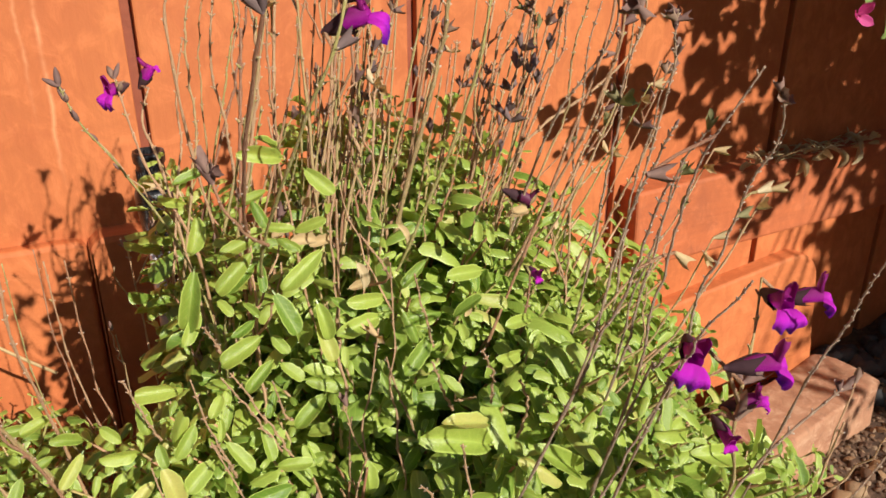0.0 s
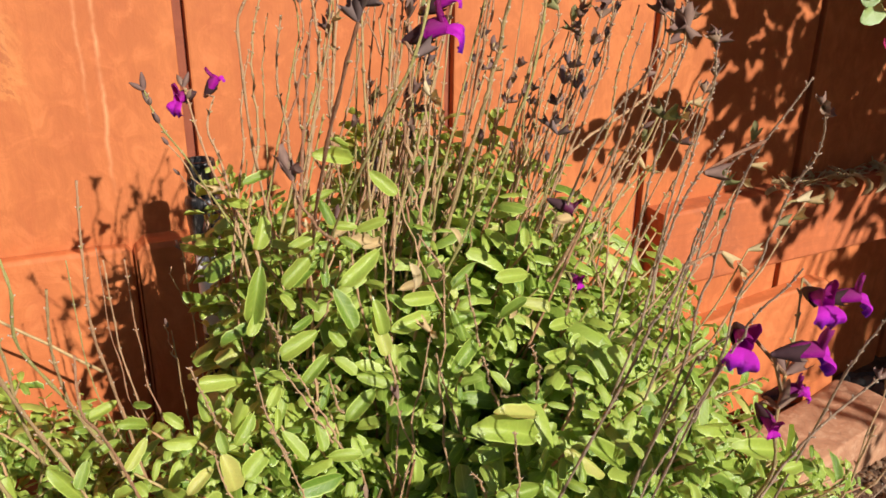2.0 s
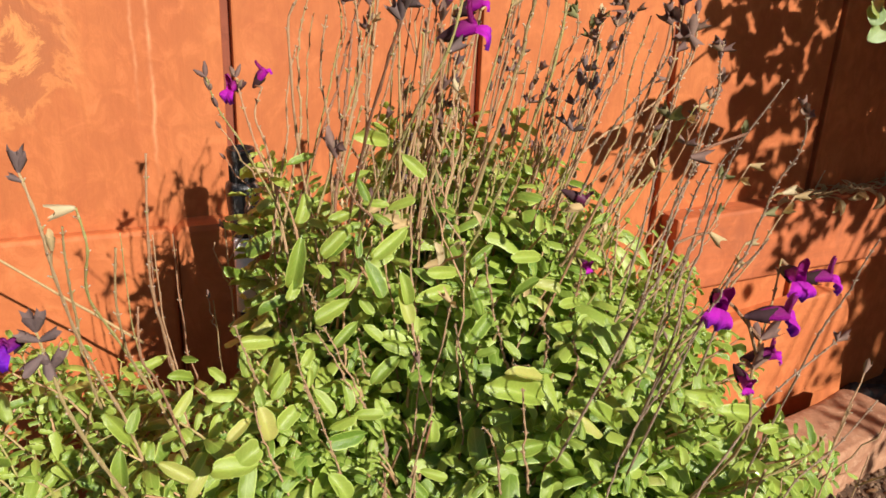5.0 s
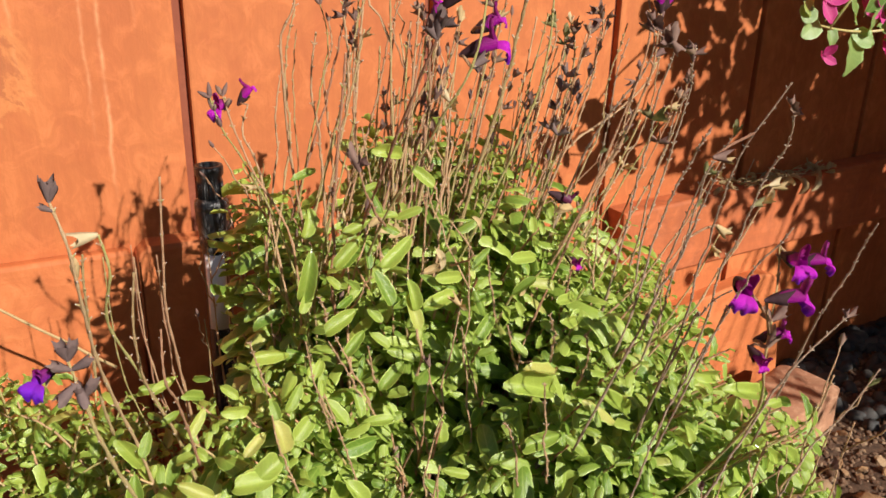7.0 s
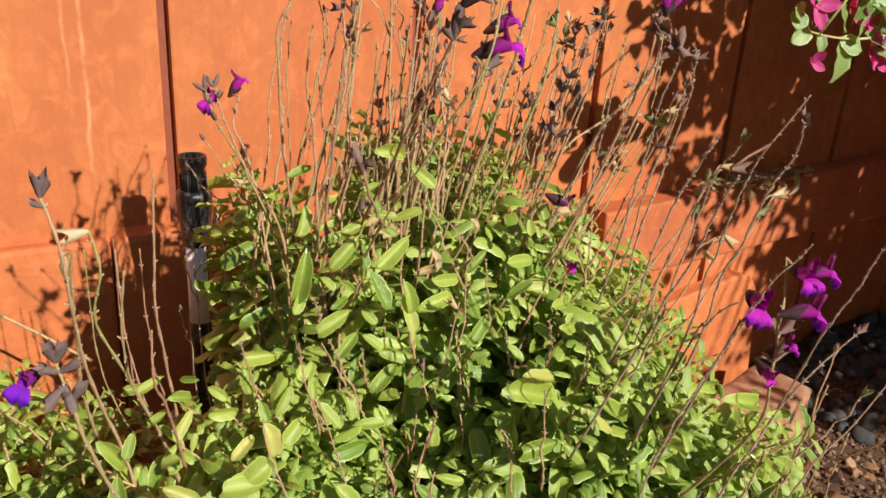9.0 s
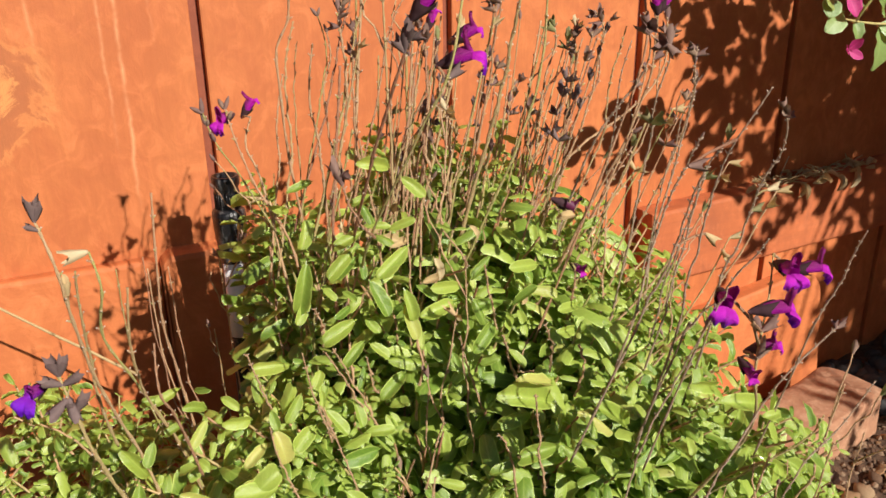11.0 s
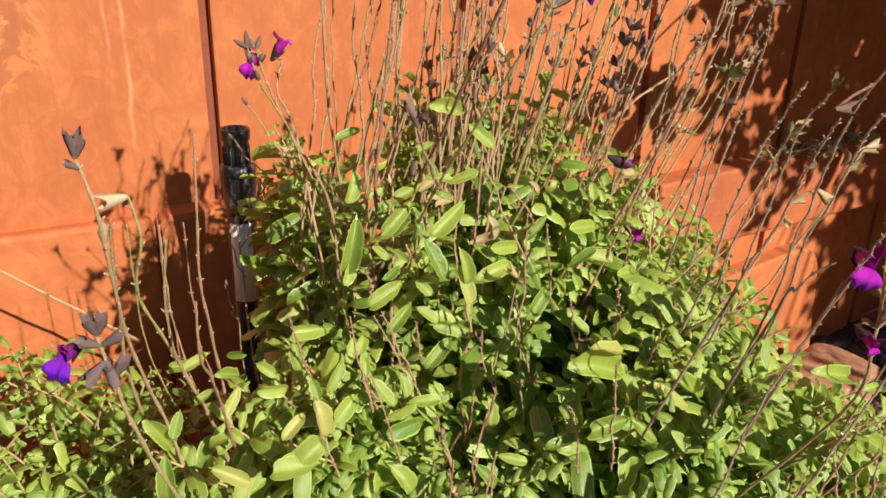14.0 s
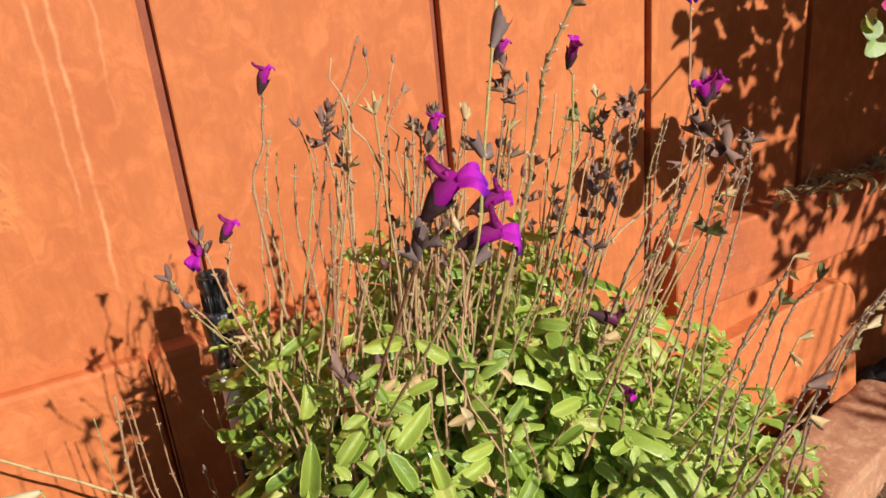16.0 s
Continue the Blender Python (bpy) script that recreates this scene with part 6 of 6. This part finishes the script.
spray_leaf((0.731, 0.603), (0.767, 0.597), 1.2)
spray_leaf((0.707, 0.614), (0.720, 0.642), 1.1)
spray_leaf((0.755, 0.605), (0.779, 0.626), 1.1)
for i in range(13):
    # the leading spray, pale leaves and bracts on thin twigs
    t = rng.random()
    at = Vector((0.690 + 0.150 * t + rng.normal(0, 0.012), -0.318 + rng.normal(0, 0.008), 0.648 + 0.03 * rng.random() - 0.03 * t))
    boug_leaf(at, (rng.normal(0, 0.8), -0.3, rng.normal(-0.4, 0.5)), rng.uniform(0.032, 0.048))
bract_flower((0.640, -0.335, 0.577), 0.017)
bract_flower((0.626, -0.335, 0.633), 0.026)
for x, z in ((0.704, 0.632), (0.736, 0.630), (0.755, 0.620), (0.762, 0.636), (0.728, 0.648)):
    bract_flower((x, -0.328 + rng.normal(0, 0.006), z), rng.uniform(0.026, 0.032))
for x, z in ((0.752, 0.590), (0.772, 0.586), (0.764, 0.578)):
    bract_flower((x, -0.322, z), 0.026)
tube(limbs, curve((0.833, -0.330, 0.616), (0.634, -0.330, 0.607), (-0.10, 0.0, -0.03), 10, 0.004, 4), [0.0020 - 0.0001 * i for i in range(10)], 6)
tube(limbs, curve((0.886, -0.410, 0.809), (0.649, -0.330, 0.602), (-0.12, 0.04, 0.0), 12, 0.006, 3), [0.0024 - 0.0001 * i for i in range(12)], 6)
tube(limbs, curve((0.849, -0.390, 0.753), (0.770, -0.330, 0.590), (-0.06, 0.03, -0.02), 9, 0.006, 5), [0.002 - 0.0001 * i for i in range(9)], 6)
def shade_density(x, z):
    """How closely the crown hangs in the sun's way to a place on the fence."""
    if z < 0.30:
        return max(0.0, min(1.0, (x - 1.06) / 0.06))
    elif z < 0.45:
        edge = 0.715 + 0.9 * (0.45 - z)
    else:
        edge = 0.715 + 0.12 * max(0.0, z - 0.5)
    return max(0.0, min(0.88, (x - edge) / 0.34 + 0.11)) if x > edge else 0.0


for i in range(1680):
    # sprays of the crown, which overhang the fence rail and keep it in shade
    sx, sz = rng.uniform(0.66, 1.75), rng.uniform(-0.24, 1.0)
    if rng.random() > shade_density(sx, sz):
        continue
    reach = max(0.30, (0.78 - sz) / 0.62) + 0.30 * rng.random()
    c = Vector((sx, 0, sz)) + SUN_SLOPE * reach
    if c.x > 1.72:
        continue
    if i % 4 == 0:
        tube(limbs, curve((1.30, -0.50, 0.55), c, (0.0, 0.0, 0.2), 7, 0.02, i), [0.004, 0.0035, 0.003, 0.0025, 0.002, 0.0016, 0.0012], 5)
    for k in range(int(rng.integers(8, 13))):
        p = c + Vector(rng.normal(0, 0.026, 3))
        axis = Vector(rng.normal(0, 1, 3)) + Vector((-0.2, -0.2, -0.5))
        add_leaf(crown, ROUGH_BIG, leaf_pose(p, axis, rng.uniform(0.022, 0.042), Vector((0, 0, 0.6)) + SUN, 0.5))
for sx, sz in ((0.86, 0.25), (0.875, 0.21), (0.90, 0.28), (0.91, 0.24), (0.845, 0.29), (0.955, 0.27), (0.99, 0.29), (0.84, 0.19), (0.87, -0.10), (0.90, -0.15), (0.93, -0.08), (0.955, -0.14), (0.975, -0.06), (1.00, -0.12)):
    # unseen low twigs, added in the sun's way to dapple the rail and block
    c = Vector((sx, 0, sz)) + SUN_SLOPE * ((0.79 - sz) / 0.62)
    tube(limbs, curve((1.25, -0.75, 0.85), c, (0.0, 0.0, 0.05), 7, 0.02, sx * 90), [0.003, 0.003, 0.0025, 0.002, 0.002, 0.0016, 0.0012], 5)
    for k in range(5):
        p = c + Vector(rng.normal(0, 0.014, 3))
        add_leaf(crown, ROUGH_BIG, leaf_pose(p, Vector(rng.normal(0, 1, 3)), rng.uniform(0.020, 0.036), Vector((0, 0, 0.6)) + SUN, 0.5))
for i in range(3):
    tube(limbs, curve((1.30 + 0.02 * i, -0.50, -0.06), (1.30 + 0.15 * (i - 1), -0.50, 0.78), (0, 0, 0.3), 9, 0.03, i * 7), [0.012 - 0.001 * j for j in range(9)], 8)
part("crown", crown.mesh("crown", M_BOUG_LEAF), boug, kind="stuff")
part("branches", limbs.mesh("branches", M_STALK), boug, kind="stuff")


# ---- loose things ----
rng = np.random.default_rng(15)
def scatter(name, label, category, mat, count, place, sizes, flat, sub=1):
    shapes = [pebble_geo(s, flat, sub) for s in range(7)]
    g = Geo()
    for i in range(count):
        x, y = place()
        s = rng.uniform(*sizes)
        m = Matrix.Translation((x, y, ground_height(x, y) + s * 0.12)) @ Euler(rng.uniform(0, 6.3, 3) * np.array((0.15, 0.15, 1))).to_matrix().to_4x4() @ Matrix.Diagonal((s, s * rng.uniform(0.7, 1), s, 1))
        v, f = shapes[int(rng.integers(7))]
        g.add([m @ p for p in v], f)
    return tagged(part(name, g.mesh(name, mat, sub > 1), None), label, category, kind="stuff")


scatter("soil_clods", "loose crumbs and clods of brown soil", "soil", M_CLOD, 7500, lambda: (rng.uniform(0.45, 1.35), rng.uniform(-0.65, -0.06)), (0.003, 0.012), 0.8)
scatter("pebbles", "grey rounded pebbles heaped along the fence foot", "gravel", M_PEBBLE, 420, lambda: (rng.uniform(1.09, 1.75), rng.uniform(-0.26, -0.02)), (0.018, 0.042), 0.7, 2)
scatter("bark_chips", "tan bark chips scattered on the soil", "mulch", M_CHIP, 260, lambda: (rng.uniform(0.6, 1.3), rng.uniform(-0.5, -0.2)), (0.007, 0.026), 0.4)


def key_stone(at, size, flat, mat, label, turn):
    v, f = pebble_geo(sum(at) * 40, flat, 2)
    g = Geo()
    g.add(v, f)
    m = Matrix.Translation((at[0], at[1], ground_height(*at) + size * 0.18)) @ Matrix.Rotation(turn, 4, "Z") @ Matrix.Diagonal((size * 1.4, size, size, 1))
    tagged(part("stone", g.mesh("stone", mat), None, m), label, "stone", "loose stones by the block")


key_stone((0.881, -0.285), 0.026, 0.7, M_CHIP, "pale tan stone lying on the soil by the block", 1.2)
key_stone((0.919, -0.340), 0.030, 0.5, M_CHIP, "flat tan stone lying on the loose soil", 2.6)
key_stone((0.846, -0.291), 0.024, 0.8, M_CHIP, "pale tan stone lying on the soil by the block", 0.4)
key_stone((1.039, -0.304), 0.020, 0.35, M_CHIP, "long flake of tan bark on the soil", 2.5)
key_stone((0.923, -0.268), 0.018, 0.8, M_CLOD, "brown clod of earth by the block", 0.9)


RAIL_TOP = lambda x: 0.3535 + 0.0384 * (x - 1.78)


def debris():
    g = Geo()
    for i in range(70):
        x = rng.uniform(0.86, 1.10)
        a = Vector((x, rng.uniform(-0.034, -0.006), RAIL_TOP(x)))
        d = Vector((rng.normal(0, 1), rng.normal(0, 0.35), rng.uniform(0.0, 0.25))).normalized()
        tube(g, [a, a + d * 0.012 + Vector((0, 0, 0.002)), a + d * rng.uniform(0.018, 0.04)], [0.0012, 0.0010, 0.0006], 4)
    tagged(part("dry_twigs", g.mesh("dry_twigs", M_HUSK), None), "dry straw-coloured twigs caught on the fence rail", "twigs", kind="stuff")
    for i in range(26):
        x = rng.uniform(0.85, 1.12)
        m = basis((x, rng.uniform(-0.04, -0.012), RAIL_TOP(x) + 0.003 + 0.004 * rng.random()), rng.normal(0, 1, 3) * np.array((1, 0.6, 0.3)), (0, 0, 1), rng.uniform(0.010, 0.024))
        ob = part("dry_leaf", DRY_LEAF, None, m)
        tagged(ob, "curled tan dry leaf lying on the fence rail", "dry leaf", "dry leaves on the rail")


def hanging_leaves():
    for i in range(9):
        x = 0.93 + 0.018 * i + rng.normal(0, 0.006)
        m = basis((x, -0.043, RAIL_TOP(x) + 0.001), (rng.normal(0, 0.6), -0.25, -0.8 + rng.uniform(0, 0.9)), (0.2, -1, 0.4), rng.uniform(0.016, 0.030))
        tagged(part("dry_leaf", DRY_LEAF, None, m), "curled tan dry leaf hanging over the fence rail", "dry leaf", "dry leaves on the rail")


DRY_LEAF = leaf_mesh("dry_leaf", M_HUSK, width=0.35, stations=6, across=2, cup=0.3, arch=0.3)
debris()
hanging_leaves()
